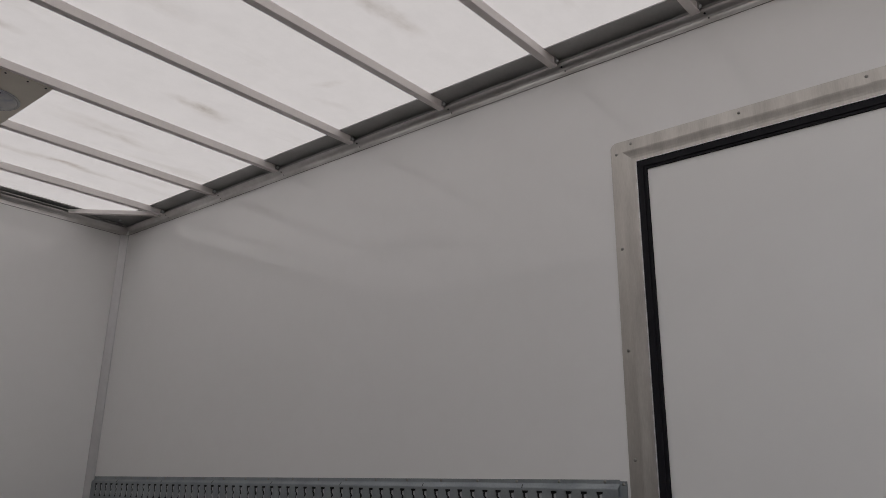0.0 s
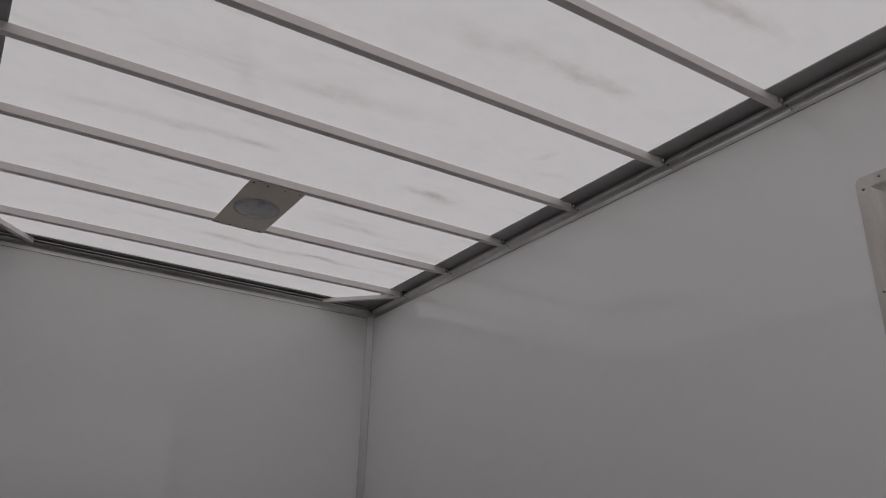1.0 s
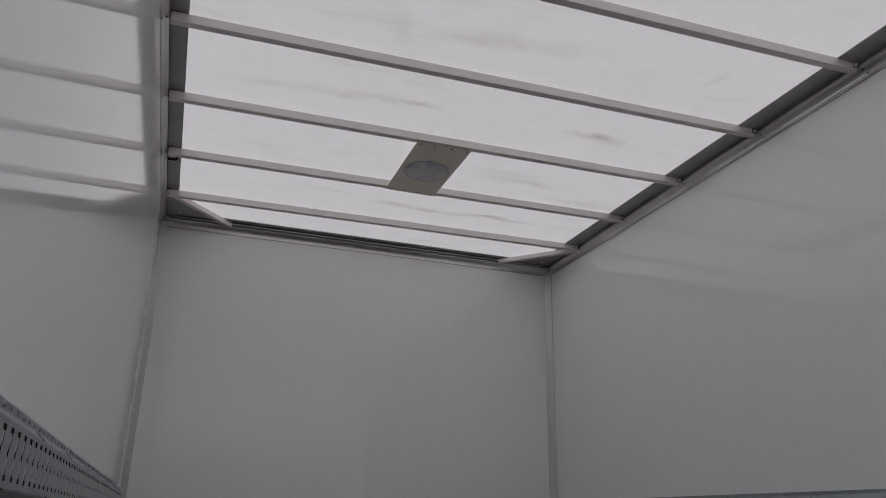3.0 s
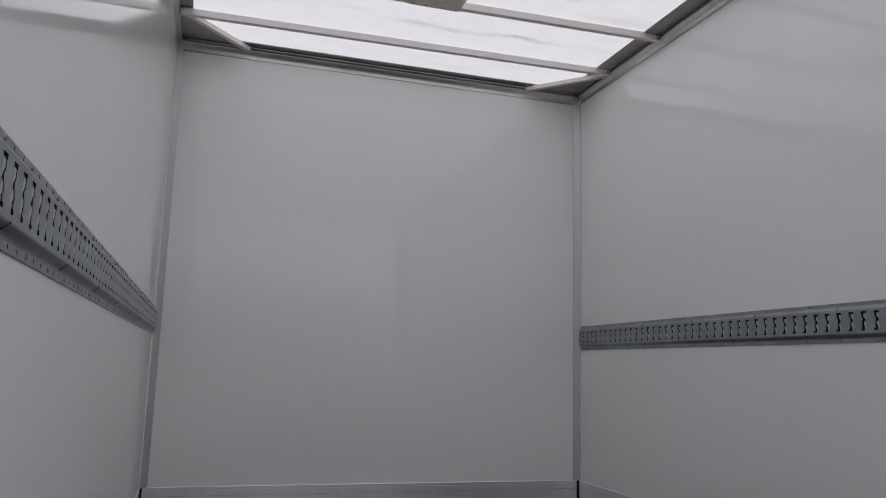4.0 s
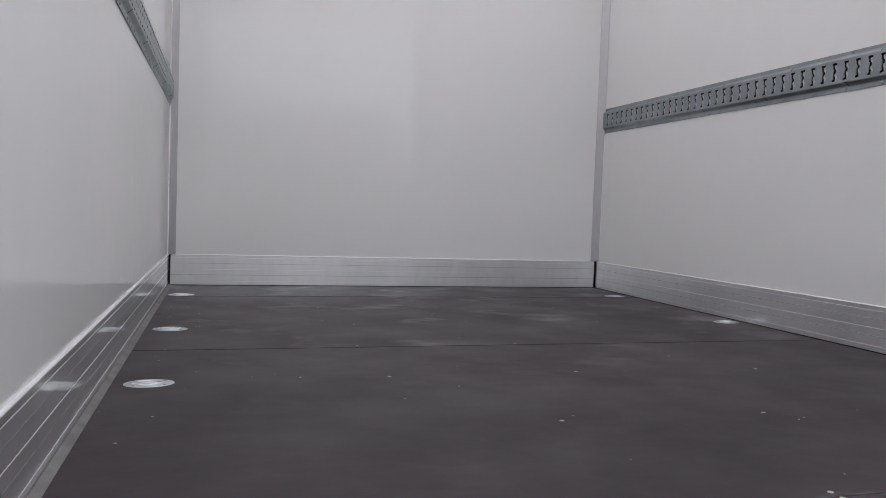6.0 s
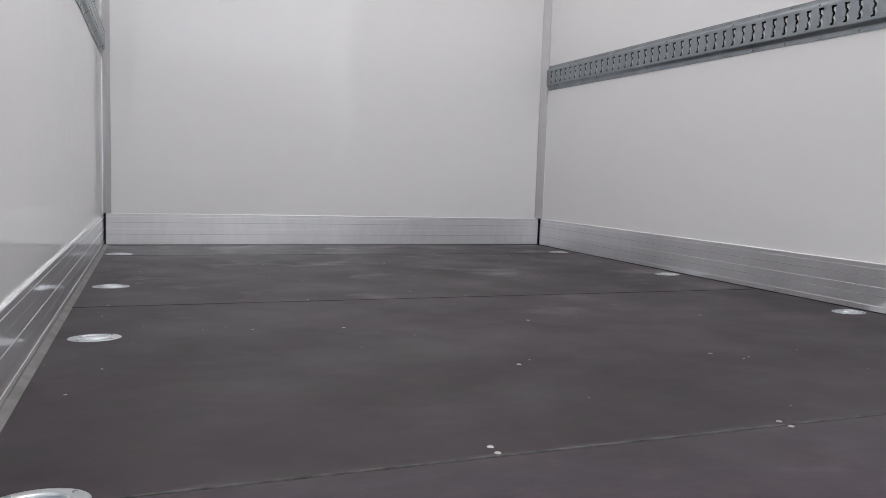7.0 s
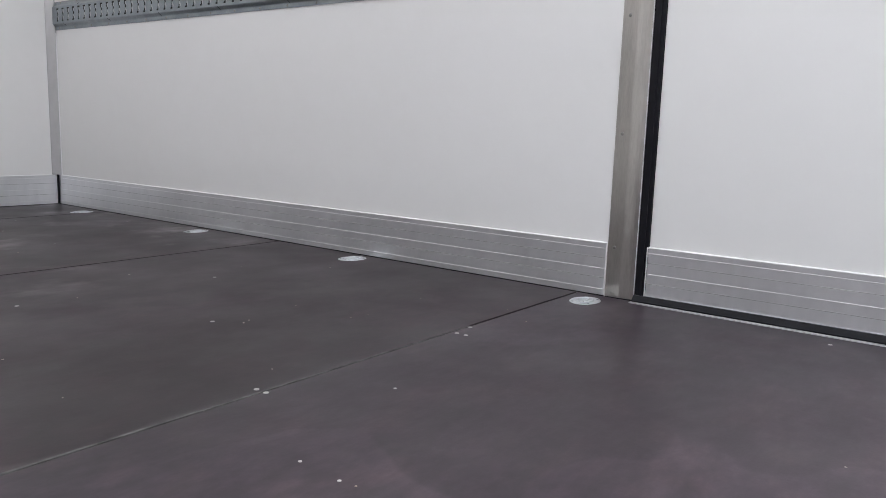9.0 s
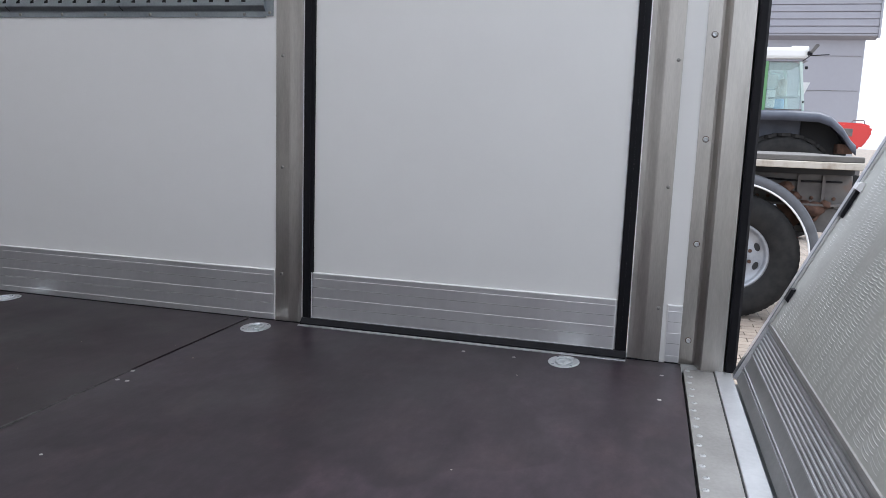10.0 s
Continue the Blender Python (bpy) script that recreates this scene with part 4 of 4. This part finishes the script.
washer_mesh = bpy.data.meshes.new("washer")
bm.to_mesh(washer_mesh)
bm.free()
washer_mesh.materials.append(M_RUST)
for z in (0.063, 0.305, 0.558, 0.801, 1.045, 1.29, 1.54, 1.79, 2.04):
    at = Matrix.Translation((W - 0.003, -4.135, z)) @ turn
    share("washer", washer_mesh, post, at, "rusty washer")
    share("bolt", bolt_mesh, post, at, "zinc bolt head")

# ================= tail lift, folded up behind the sill =================
LIFT_A = radians(65)
lift = thing("tail_lift", "aluminium tail lift deck folded up steeply behind the rear sill", "tail lift", at=(0, -4.247, -0.004))
LF = lambda u, s, x: (x, -math.cos(LIFT_A) * s + math.sin(LIFT_A) * u, math.sin(LIFT_A) * s + math.cos(LIFT_A) * u)
LX = 2.202          # outer edge
part("ribbed_section", add_prism(bmesh.new(), [(-0.03, 0.0), (0.0, 0.0), (0.0, 0.1478), (-0.03, 0.1478)], 0.06, LX - 0.028, LF), M_HINGE, lift, "dull aluminium hinge section")
for s, w in [(0.030, 0.0012), (0.037, 0.0012)] + [(0.0715 + i * 0.0094, 0.0031) for i in range(8)]:
    part("rib", add_prism(bmesh.new(), [(0.0003, s - w), (0.0030, s - w * 0.5), (0.0030, s + w * 0.5), (0.0003, s + w)], 0.06, LX - 0.0285, LF), M_EDGE, lift, "pale raised rib")
part("deck", add_prism(bmesh.new(), [(-0.03, 0.148), (0.004, 0.148), (0.004, 1.71), (-0.03, 1.71)], 0.06, LX - 0.028, LF), M_TREAD, lift, "studded grey aluminium deck")
part("step_edge", add_prism(bmesh.new(), [(0.004, 0.148), (0.0065, 0.149), (0.0065, 0.156), (0.004, 0.158)], 0.06, LX - 0.03, LF), M_SILL, lift)
part("side_rim", add_prism(bmesh.new(), [(-0.032, 0.0), (0.008, 0.0), (0.010, 0.004), (0.010, 1.712), (-0.032, 1.712)], LX - 0.028, LX, LF), M_ALU, lift, "pale side rim of the deck")
part("side_rim", add_prism(bmesh.new(), [(-0.032, 0.0), (0.010, 0.0), (0.010, 1.712), (-0.032, 1.712)], 0.032, 0.06, LF), M_ALU_BRIGHT, lift, "pale side rim of the deck")
part("weld_line", add_prism(bmesh.new(), [(0.010, 0.004), (0.0112, 0.004), (0.0112, 1.71), (0.010, 1.71)], LX - 0.031, LX - 0.027, LF), M_GALV, lift, "rough weld along the rim")
for s, ln in ((0.22, 0.035), (0.44, 0.07)):
    part("buffer", add_prism(bmesh.new(), [(0.004, s), (0.013, s + 0.004), (0.013, s + ln - 0.004), (0.004, s + ln)], LX - 0.056, LX - 0.036, LF), M_RUBBER, lift, "black rubber buffer")
part("bracket", add_prism(bmesh.new(), [(0.004, 0.505), (0.016, 0.508), (0.016, 0.522), (0.004, 0.528)], LX - 0.062, LX - 0.03, LF), M_ALU_BRIGHT, lift, "small pale bracket")
# worn ridges of the tread in scalloped rows
verts, faces = [], []
SCALLOP, CUTS = 0.046, 8
row = 0
s = 0.166
while s < 1.69:
    x0 = 0.07 + (row % 2) * 0.006
    while x0 < LX - 0.060 - SCALLOP + 0.012 * math.sin(s * 7):
        left = x0 + random.uniform(-0.0012, 0.0012)
        size = random.uniform(0.75, 1.1)
        k = len(verts)
        for i in range(CUTS + 1):
            p = i / CUTS
            x = left + p * SCALLOP * 0.97
            wear = 0.6 + 1.1 * noise.noise(Vector((x * 9, s * 5, 1.0)))
            tall = 0.00105 * size * max(0.0, min(1.0, wear)) * min(1.0, p * 7 + 0.15) * (1 - p) ** 0.7
            js = s + 0.0105 * (p - 0.30) ** 2 - 0.0006 + 0.0006 * noise.noise(Vector((x * 30, s * 30, 5.0)))
            verts.append(LF(0.0039, js - 0.0017, x))
            verts.append(LF(0.0039 + tall, js + 0.0002, x))
            verts.append(LF(0.0039, js + 0.0011, x))
        for i in range(CUTS):
            a = k + i * 3
            faces += [(a, a + 1, a + 4, a + 3), (a + 1, a + 2, a + 5, a + 4)]
        x0 += SCALLOP
    s += 0.0062
    row += 1
me = bpy.data.meshes.new("tread_studs")
me.from_pydata(verts, [], faces)
me.materials.append(M_STUD)
studs = new("tread_studs", me)
studs.parent = lift
studs["kind"] = "stuff"
part("hinge_tube", tube(bmesh.new(), [(0.05, -0.004, -0.028), (LX - 0.03, -0.004, -0.028)], 0.018, 12), M_GALV, lift, "dark hinge tube", True)

# ================= the yard outside =================
bm = bmesh.new()
bmesh.ops.create_grid(bm, x_segments=4, y_segments=4, size=600, matrix=Matrix.Translation((0, 0, GROUND - 0.012)))
ground = tagged(part("ground", bm, M_GROUND), "paved yard of tan clay blocks reaching to the horizon", "ground", kind=STRUCT)


def wheel(radius, width, rim_r, parent, m, lugs=False):
    """A wheel about its own z axis; +z faces out."""
    w = new("wheel")
    w.parent = parent
    w.matrix_basis = m
    h = width / 2
    rows = [(rim_r, -h * 0.8), (rim_r + 0.03, -h), (radius - 0.06, -h), (radius - 0.015, -h * 0.85), (radius, -h * 0.6), (radius, h * 0.6), (radius - 0.015, h * 0.85), (radius - 0.06, h), (rim_r + 0.03, h), (rim_r, h * 0.8)]
    part("tyre", lathe(bmesh.new(), rows, 56, caps=False), M_TYRE, w, "", True)
    bm = bmesh.new()
    n = 26 if lugs else 60
    for k in range(n):
        a = 2 * math.pi * k / n
        for sg in (-1, 1):
            size = (0.16, h * 0.95, 0.05) if lugs else (0.03, h * 0.5, 0.012)
            r = radius + (0.01 if lugs else -0.009)
            mm = Matrix.Rotation(a + (0.06 if sg > 0 and lugs else 0), 4, "Z") @ Matrix.Translation((r, 0, sg * h * 0.5)) @ Matrix.Rotation(sg * (0.5 if lugs else 0.0), 4, "X")
            bmesh.ops.create_cube(bm, size=1, matrix=mm @ Matrix.Diagonal((size[2], size[0] if lugs else size[0], size[1], 1)))
    part("tread", bm, M_TYRE, w)["kind"] = "stuff"
    rimrows = [(rim_r + 0.004, h * 0.78), (rim_r + 0.008, h * 0.86), (rim_r - 0.012, h * 0.86), (rim_r - 0.022, h * 0.6), (rim_r - 0.035, h * 0.42), (0.17, h * 0.46), (0.12, h * 0.5), (0.11, h * 0.62), (0.06, h * 0.64), (0.01, h * 0.64)]
    part("rim", lathe(bmesh.new(), rimrows, 48, caps=False), M_RIM, w, "", True)
    for k in range(10):
        a = 2 * math.pi * k / 10
        c = Matrix.Translation((0.145 * math.cos(a), 0.145 * math.sin(a), h * 0.47))
        part("wheel_nut", lathe(bmesh.new(), [(0.016, 0), (0.016, 0.018), (0.008, 0.026)], 6, c), M_RUST, w, "rusty wheel nut")
    for k in range(8):
        a = 2 * math.pi * (k + 0.5) / 8
        c = Matrix.Translation((0.205 * math.cos(a), 0.205 * math.sin(a), h * 0.442)) @ Matrix.Rotation(a, 4, "Z") @ Matrix.Diagonal((0.6, 1, 1, 1))
        part("hand_hole", lathe(bmesh.new(), [(0.036, 0), (0.036, 0.004), (0.028, 0.005)], 14, c), M_DARK, w, "dark hole in the rim")
    return w


# chassis truck standing alongside
WY, WZ, TX = -4.75, GROUND + 0.49, 6.9
truck = thing("chassis_truck", "old chassis truck with rusty frame, pale bed edge and large tyres", "truck", at=(TX, WY, GROUND))
wheel(0.52, 0.30, 0.275, truck, Matrix.Translation((0.15, 0.03, 0.52)) @ Matrix.Rotation(-math.pi / 2, 4, "Y"))
part("axle", tube(bmesh.new(), [(0.2, 0, 0.49), (1.9, 0, 0.49)], 0.07, 12), M_CHASSIS, truck, "", True)
gz = -GROUND
FE = -0.88
part("frame_rail", box(0.36, 0.42, FE, 2.2, gz + 0.070, gz + 0.318, 0.006), M_CHASSIS, truck, "weathered steel frame rail")
part("frame_flange", box(0.24, 0.36, FE, 2.2, gz + 0.06, gz + 0.078, 0.004), M_CHASSIS, truck)
part("lower_rail", box(0.30, 0.36, FE + 0.02, 1.6, gz - 0.16, gz + 0.04, 0.006), M_CHASSIS, truck, "weathered lower frame member")
# near-black box paints the shadowed band between bed edge and frame
part("bed_shade", box(0.28, 0.36, FE + 0.01, 2.2, gz + 0.319, gz + 0.371), M_DARK, truck, "dark filler standing in for the shade under the bed")
part("bed_edge", box(0.0, 0.32, FE + 0.01, 2.2, gz + 0.372, gz + 0.426, 0.006), M_BEDEDGE, truck, "pale chipped bed edge")
part("bed_top", box(0.05, 2.3, FE, 2.2, gz + 0.428, gz + 0.474, 0.008), M_DECK, truck, "weathered grey deck")
part("frame_rail", box(1.6, 1.66, FE, 2.2, gz + 0.070, gz + 0.318, 0.006), M_CHASSIS, truck, "weathered steel frame rail")
part("cross_beam", box(0.42, 1.6, -0.8, -0.7, gz + 0.1, gz + 0.3, 0.006), M_CHASSIS, truck)
arc = [radians(a) for a in range(-22, 200, 6)]
bm = bmesh.new()
prev = None
for a in arc:
    c, s_ = -math.cos(a), math.sin(a)
    ring = [bm.verts.new((x, 0.06 + r * c, 0.52 + r * s_)) for x, r in ((0.0, 0.605), (0.0, 0.675), (0.02, 0.69), (0.42, 0.69), (0.42, 0.675), (0.03, 0.665), (0.03, 0.605))]
    if prev:
        for i in range(7):
            bm.faces.new((prev[i], prev[(i + 1) % 7], ring[(i + 1) % 7], ring[i]))
    prev = ring
bmesh.ops.recalc_face_normals(bm, faces=bm.faces[:])
part("mudguard", bm, M_MUDGUARD, truck, "dark grey plastic mudguard", True)
part("mudguard_edge", tube(bmesh.new(), [(-0.004, 0.06 - 0.605 * math.cos(a), 0.52 + 0.605 * math.sin(a)) for a in arc], 0.009, 6), M_WHITEPAINT, truck, "pale edge strip", True)


def lump(c, size, seed):
    bm = bmesh.new()
    bmesh.ops.create_icosphere(bm, subdivisions=3, radius=1)
    for v in bm.verts:
        v.co *= 1 + 0.25 * noise.noise(v.co * 1.7 + Vector((seed, 0, 0)))
        v.co = Vector((v.co.x * size[0], v.co.y * size[1], v.co.z * size[2])) + Vector(c)
    return bm


for k, (y, z, r) in enumerate(((-0.36, gz + 0.20, 0.065), (-0.43, gz + 0.13, 0.05), (-0.60, gz + 0.03, 0.085), (-0.52, gz + 0.06, 0.05), (-0.68, gz + 0.07, 0.045))):
    part("bracket", lump((0.3, y, z), (0.07, r, r * 0.8), k), M_RUST, truck, "rusty cast bracket", True)
for k in range(9):
    part("bolt", lathe(bmesh.new(), [(0.016, 0), (0.016, 0.015), (0.006, 0.022)], 6, Matrix.Translation((0.36, -0.75 + k * 0.085, gz + 0.12)) @ Matrix.Rotation(-math.pi / 2, 4, "Y")), M_RUST, truck, "rusty bolt")
part("spring_hanger", add_prism(bmesh.new(), [(-0.30, gz + 0.06), (-0.42, gz + 0.06), (-0.50, gz - 0.08), (-0.44, gz - 0.13), (-0.36, gz - 0.06)], 0.27, 0.30, lambda u, v, t: (t, u, v)), M_RUST, truck, "rusty spring hanger plate")
part("tow_eye", lathe(bmesh.new(), [(0.03, -0.02), (0.055, -0.015), (0.055, 0.015), (0.03, 0.02)], 20, Matrix.Translation((0.28, -0.58, gz - 0.02)) @ Matrix.Rotation(-math.pi / 2, 4, "Y"), False), M_RUST, truck, "rusty round eye", True)
for y in (-0.66, -0.47):
    part("gusset", box(0.335, 0.36, y - 0.012, y + 0.012, gz + 0.08, gz + 0.31, 0.003), M_CHASSIS, truck)
part("air_pipe", tube(bmesh.new(), [(0.345, -0.8, gz + 0.26), (0.345, -0.5, gz + 0.255), (0.345, -0.2, gz + 0.27), (0.345, 0.4, gz + 0.27)], 0.009, 6), M_RUBBER, truck, "black air pipe", True)
part("hose", tube(bmesh.new(), [(0.3, 0.1, gz - 0.05), (0.29, -0.1, gz + 0.02), (0.28, -0.3, gz - 0.03), (0.3, -0.5, gz - 0.1)], 0.015, 8), M_RUBBER, truck, "black hose", True)

# farm tractor behind it
M_PALEPILLAR = material("pale_green_pillar", (0.5, 0.6, 0.56), 0.3)
TRX, TRY = 13.0, -6.03
tractor = thing("tractor", "farm tractor with white cab roof, green pillars and dark fender", "tractor", at=(TRX, TRY, GROUND))
wheel(0.79, 0.5, 0.42, tractor, Matrix.Translation((0.3, 0.05, 0.79)) @ Matrix.Rotation(-math.pi / 2, 4, "Y"), True)
wheel(0.79, 0.5, 0.42, tractor, Matrix.Translation((2.1, 0.05, 0.79)) @ Matrix.Rotation(math.pi / 2, 4, "Y"), True)
bm = bmesh.new()
FP = [(1.3, 1.55), (1.2, 1.80), (0.95, 1.935), (0.1, 1.945), (-0.38, 1.93), (-0.55, 1.87), (-0.72, 1.72), (-0.85, 1.53), (-0.93, 1.45)]
prev = None
for y, z in FP:
    ring = [bm.verts.new(p) for p in ((-0.02, y, z - 0.14), (0.0, y, z - 0.02), (0.05, y, z + 0.015), (0.62, y, z + 0.02), (0.62, y, z - 0.05), (0.06, y, z - 0.09))]
    if prev:
        for i in range(6):
            bm.faces.new((prev[i], prev[(i + 1) % 6], ring[(i + 1) % 6], ring[i]))
    prev = ring
bmesh.ops.recalc_face_normals(bm, faces=bm.faces[:])
part("fender", bm, M_FENDER, tractor, "dark blue grey rear fender", True)
part("fender_inner", add_prism(bmesh.new(), [(y, z - 0.03) for y, z in FP] + [(-0.9, 1.25), (1.3, 1.25)], 0.5, 0.56, lambda u, v, t: (t, u, v)), M_DARK, tractor, "dark inner panel of the fender")
roof = add_box(bmesh.new(), 0.3, 1.95, -0.19, 1.45, 2.745, 2.925, 0.05)
part("cab_roof", roof, M_WHITEPAINT, tractor, "white cab roof")
part("roof_pod", box(0.32, 0.62, -0.2, 0.06, 2.80, 2.945, 0.03), M_WHITEPAINT, tractor, "raised white roof corner")
part("roof_gutter", box(0.34, 1.9, -0.2, 1.4, 2.715, 2.745, 0.01), M_CLAD, tractor)
for x in (0.36, 1.86):
    for y, y2, w in ((-0.2, -0.10, 0.018), (0.40, 0.40, 0.04), (1.36, 1.40, 0.03)):
        bmp = add_prism(bmesh.new(), [(-0.03, -w), (0.03, -w), (0.03, w), (-0.03, w)], 0, 1, lambda u, v, t: (x + u, y + (y2 - y) * t + v, 1.96 + 0.75 * t))
        part("pillar", bmp, M_GREEN if y > 0 else M_PALEPILLAR, tractor, "green cab pillar" if y > 0 else "pale cab pillar")
for x in (0.37, 1.85):
    pane = part("window", box(x - 0.004, x + 0.004, -0.15, 0.355, 1.99, 2.70), M_GLASS, tractor, "greenish cab window")
    pane.visible_shadow = False
part("window_frame", box(0.352, 0.362, -0.19, 0.36, 1.972, 1.990), M_CHASSIS, tractor)
part("lower_panel", box(0.4, 1.8, -0.2, 1.4, 1.3, 1.97, 0.02), M_FENDER, tractor)
part("seat", box(0.85, 1.35, 0.0, 0.5, 1.95, 2.2, 0.05), M_BLUE, tractor, "blue seat cushion")
part("seat_back", box(0.85, 1.35, -0.02, 0.1, 2.2, 2.5, 0.05), M_BEDEDGE, tractor, "pale seat back")
part("handrail", tube(bmesh.new(), [(0.5, -0.12, 2.18), (0.5, 0.3, 2.16)], 0.015, 8), M_CHASSIS, tractor, "", True)
part("work_lamp", add_prism(bmesh.new(), [(-0.20, 2.845), (-0.245, 2.835), (-0.325, 2.94), (-0.315, 2.97), (-0.275, 2.965)], 0.26, 0.34, lambda u, v, t: (t, u, v)), M_CHASSIS, tractor, "dark slab shaped work lamp on the cab")
part("lamp_bracket", box(0.27, 0.31, -0.24, -0.17, 2.80, 2.86, 0.01), M_RUBBER, tractor)
part("window_post", tube(bmesh.new(), [(0.35, 0.362, 1.98), (0.35, 0.362, 2.71)], 0.010, 6), M_CHASSIS, tractor, "thin dark window edge", True)
part("rear_window", box(1.05, 1.35, 0.10, 0.33, 2.36, 2.56, 0.01), M_WHITEPAINT, tractor, "pale panel inside the cab")
part("console", box(0.75, 0.95, 0.16, 0.33, 2.02, 2.30, 0.02), M_WHITEPAINT, tractor, "pale console in the cab")
part("lamp_arm", tube(bmesh.new(), [(0.3, -0.12, 2.72), (0.3, -0.22, 2.80), (0.3, -0.48, 2.815)], 0.008, 6), M_RUBBER, tractor)
for z in (2.62, 2.10):
    part("hinge", box(0.33, 0.37, -0.205, -0.165, z - 0.022, z + 0.022, 0.006), M_RUBBER, tractor, "black window hinge")
part("tail_bracket", box(0.25, 0.5, -0.95, -0.72, 1.33, 1.48, 0.02), M_RUST, tractor, "rusty rear bracket")
part("side_mirror", add_prism(bmesh.new(), [(-0.36, 2.44), (-0.2, 2.44), (-0.2, 2.22), (-0.27, 2.22)], 0.9, 0.94, lambda u, v, t: (t, u, v)), M_WHITEPAINT, tractor, "white panel behind the cab")

# red vehicle farther off
red = thing("red_vehicle", "red machine with a rounded bonnet parked in the yard", "vehicle", at=(20.0, -8.47, GROUND - 0.0))
bm = add_prism(bmesh.new(), [(0.9, 1.3), (0.9, 1.98), (0.2, 2.0), (-0.25, 1.985), (-0.40, 1.92), (-0.42, 1.80), (-0.34, 1.6), (-0.2, 1.4)], 0, 1.7, lambda u, v, t: (t, u, v))
bmesh.ops.bevel(bm, geom=bm.edges[:], offset=0.05, segments=2, affect="EDGES")
part("body", bm, M_RED, red)
part("chassis", box(0.2, 1.5, -0.3, 0.9, 0.35, 1.19, 0.03), M_CHASSIS, red, "dark chassis")
part("side_grille", box(-0.01, 0.05, 0.0, 0.22, 1.68, 1.86, 0.01), M_CHASSIS, red, "dark side grille")
part("roof_rail", tube(bmesh.new(), [(0.3, -0.02, 2.0), (0.3, -0.06, 2.06), (0.3, -0.28, 2.06), (0.3, -0.32, 1.95)], 0.014, 6), M_CHASSIS, red)
for y in (-0.1, 0.7):
    part("wheel", lathe(bmesh.new(), [(0.2, -0.1), (0.4, -0.1), (0.4, 0.1), (0.2, 0.1)], 24, Matrix.Translation((0.1, y, 0.4)) @ Matrix.Rotation(math.pi / 2, 4, "Y")), M_TYRE, red)

# grey warehouse with a ribbed upper storey
BX, BE = 35.0, -12.03
house = thing("warehouse", "grey warehouse with smooth panels and a ribbed metal upper storey", "building", at=(BX, BE, GROUND))
part("wall", box(0.35, 18, 0, 26, 0, 5.98), M_FACADE, house, "smooth grey facade panels")
for z in (5.09, 3.7, 2.3, 0.9):
    part("panel_joint", box(0.335, 0.352, 0.1, 26, z - 0.008, z + 0.008), M_CHASSIS, house, "dark panel joint")
part("upper_storey", box(0.03, 18, -0.35, 26, 5.93, 11.5), M_CLAD, house, "grey metal cladding")
part("soffit", add_prism(bmesh.new(), [(0.0, 5.86), (0.35, 5.72), (0.35, 5.88), (0.0, 5.93)], -0.36, 26, lambda u, v, t: (u, t, v)), M_CLAD, house)
for i in range(18):
    z = 5.93 + i * 0.285
    part("slat", add_prism(bmesh.new(), [(0.03, z + 0.02), (-0.01, z + 0.015), (-0.022, z + 0.03), (-0.006, z + 0.27), (0.03, z + 0.27)], -0.34, 26, lambda u, v, t: (u, t, v)), M_CLAD, house)
part("corner_trim", box(-0.06, 0.2, -0.42, -0.345, 5.78, 11.5), M_FACADE, house)

# clay pavers in the stretch of yard between the two trucks
pavers = thing("pavement", "tan clay block paving of the yard", "pavement", kind=STRUCT)
bm = box(-0.046, 0.046, -0.097, 0.097, -0.06, 0.0, 0.004)
paver_mesh = bpy.data.meshes.new("paver")
bm.to_mesh(paver_mesh)
bm.free()
paver_mesh.materials.append(M_PAVER)
for i in range(30):
    for j in range(9):
        share("paver", paver_mesh, pavers, pose(4.1 + i * 0.1, -5.6 + j * 0.2 + (i % 2) * 0.1, GROUND + random.uniform(-0.002, 0.002), 0, 0, random.uniform(-0.8, 0.8)))
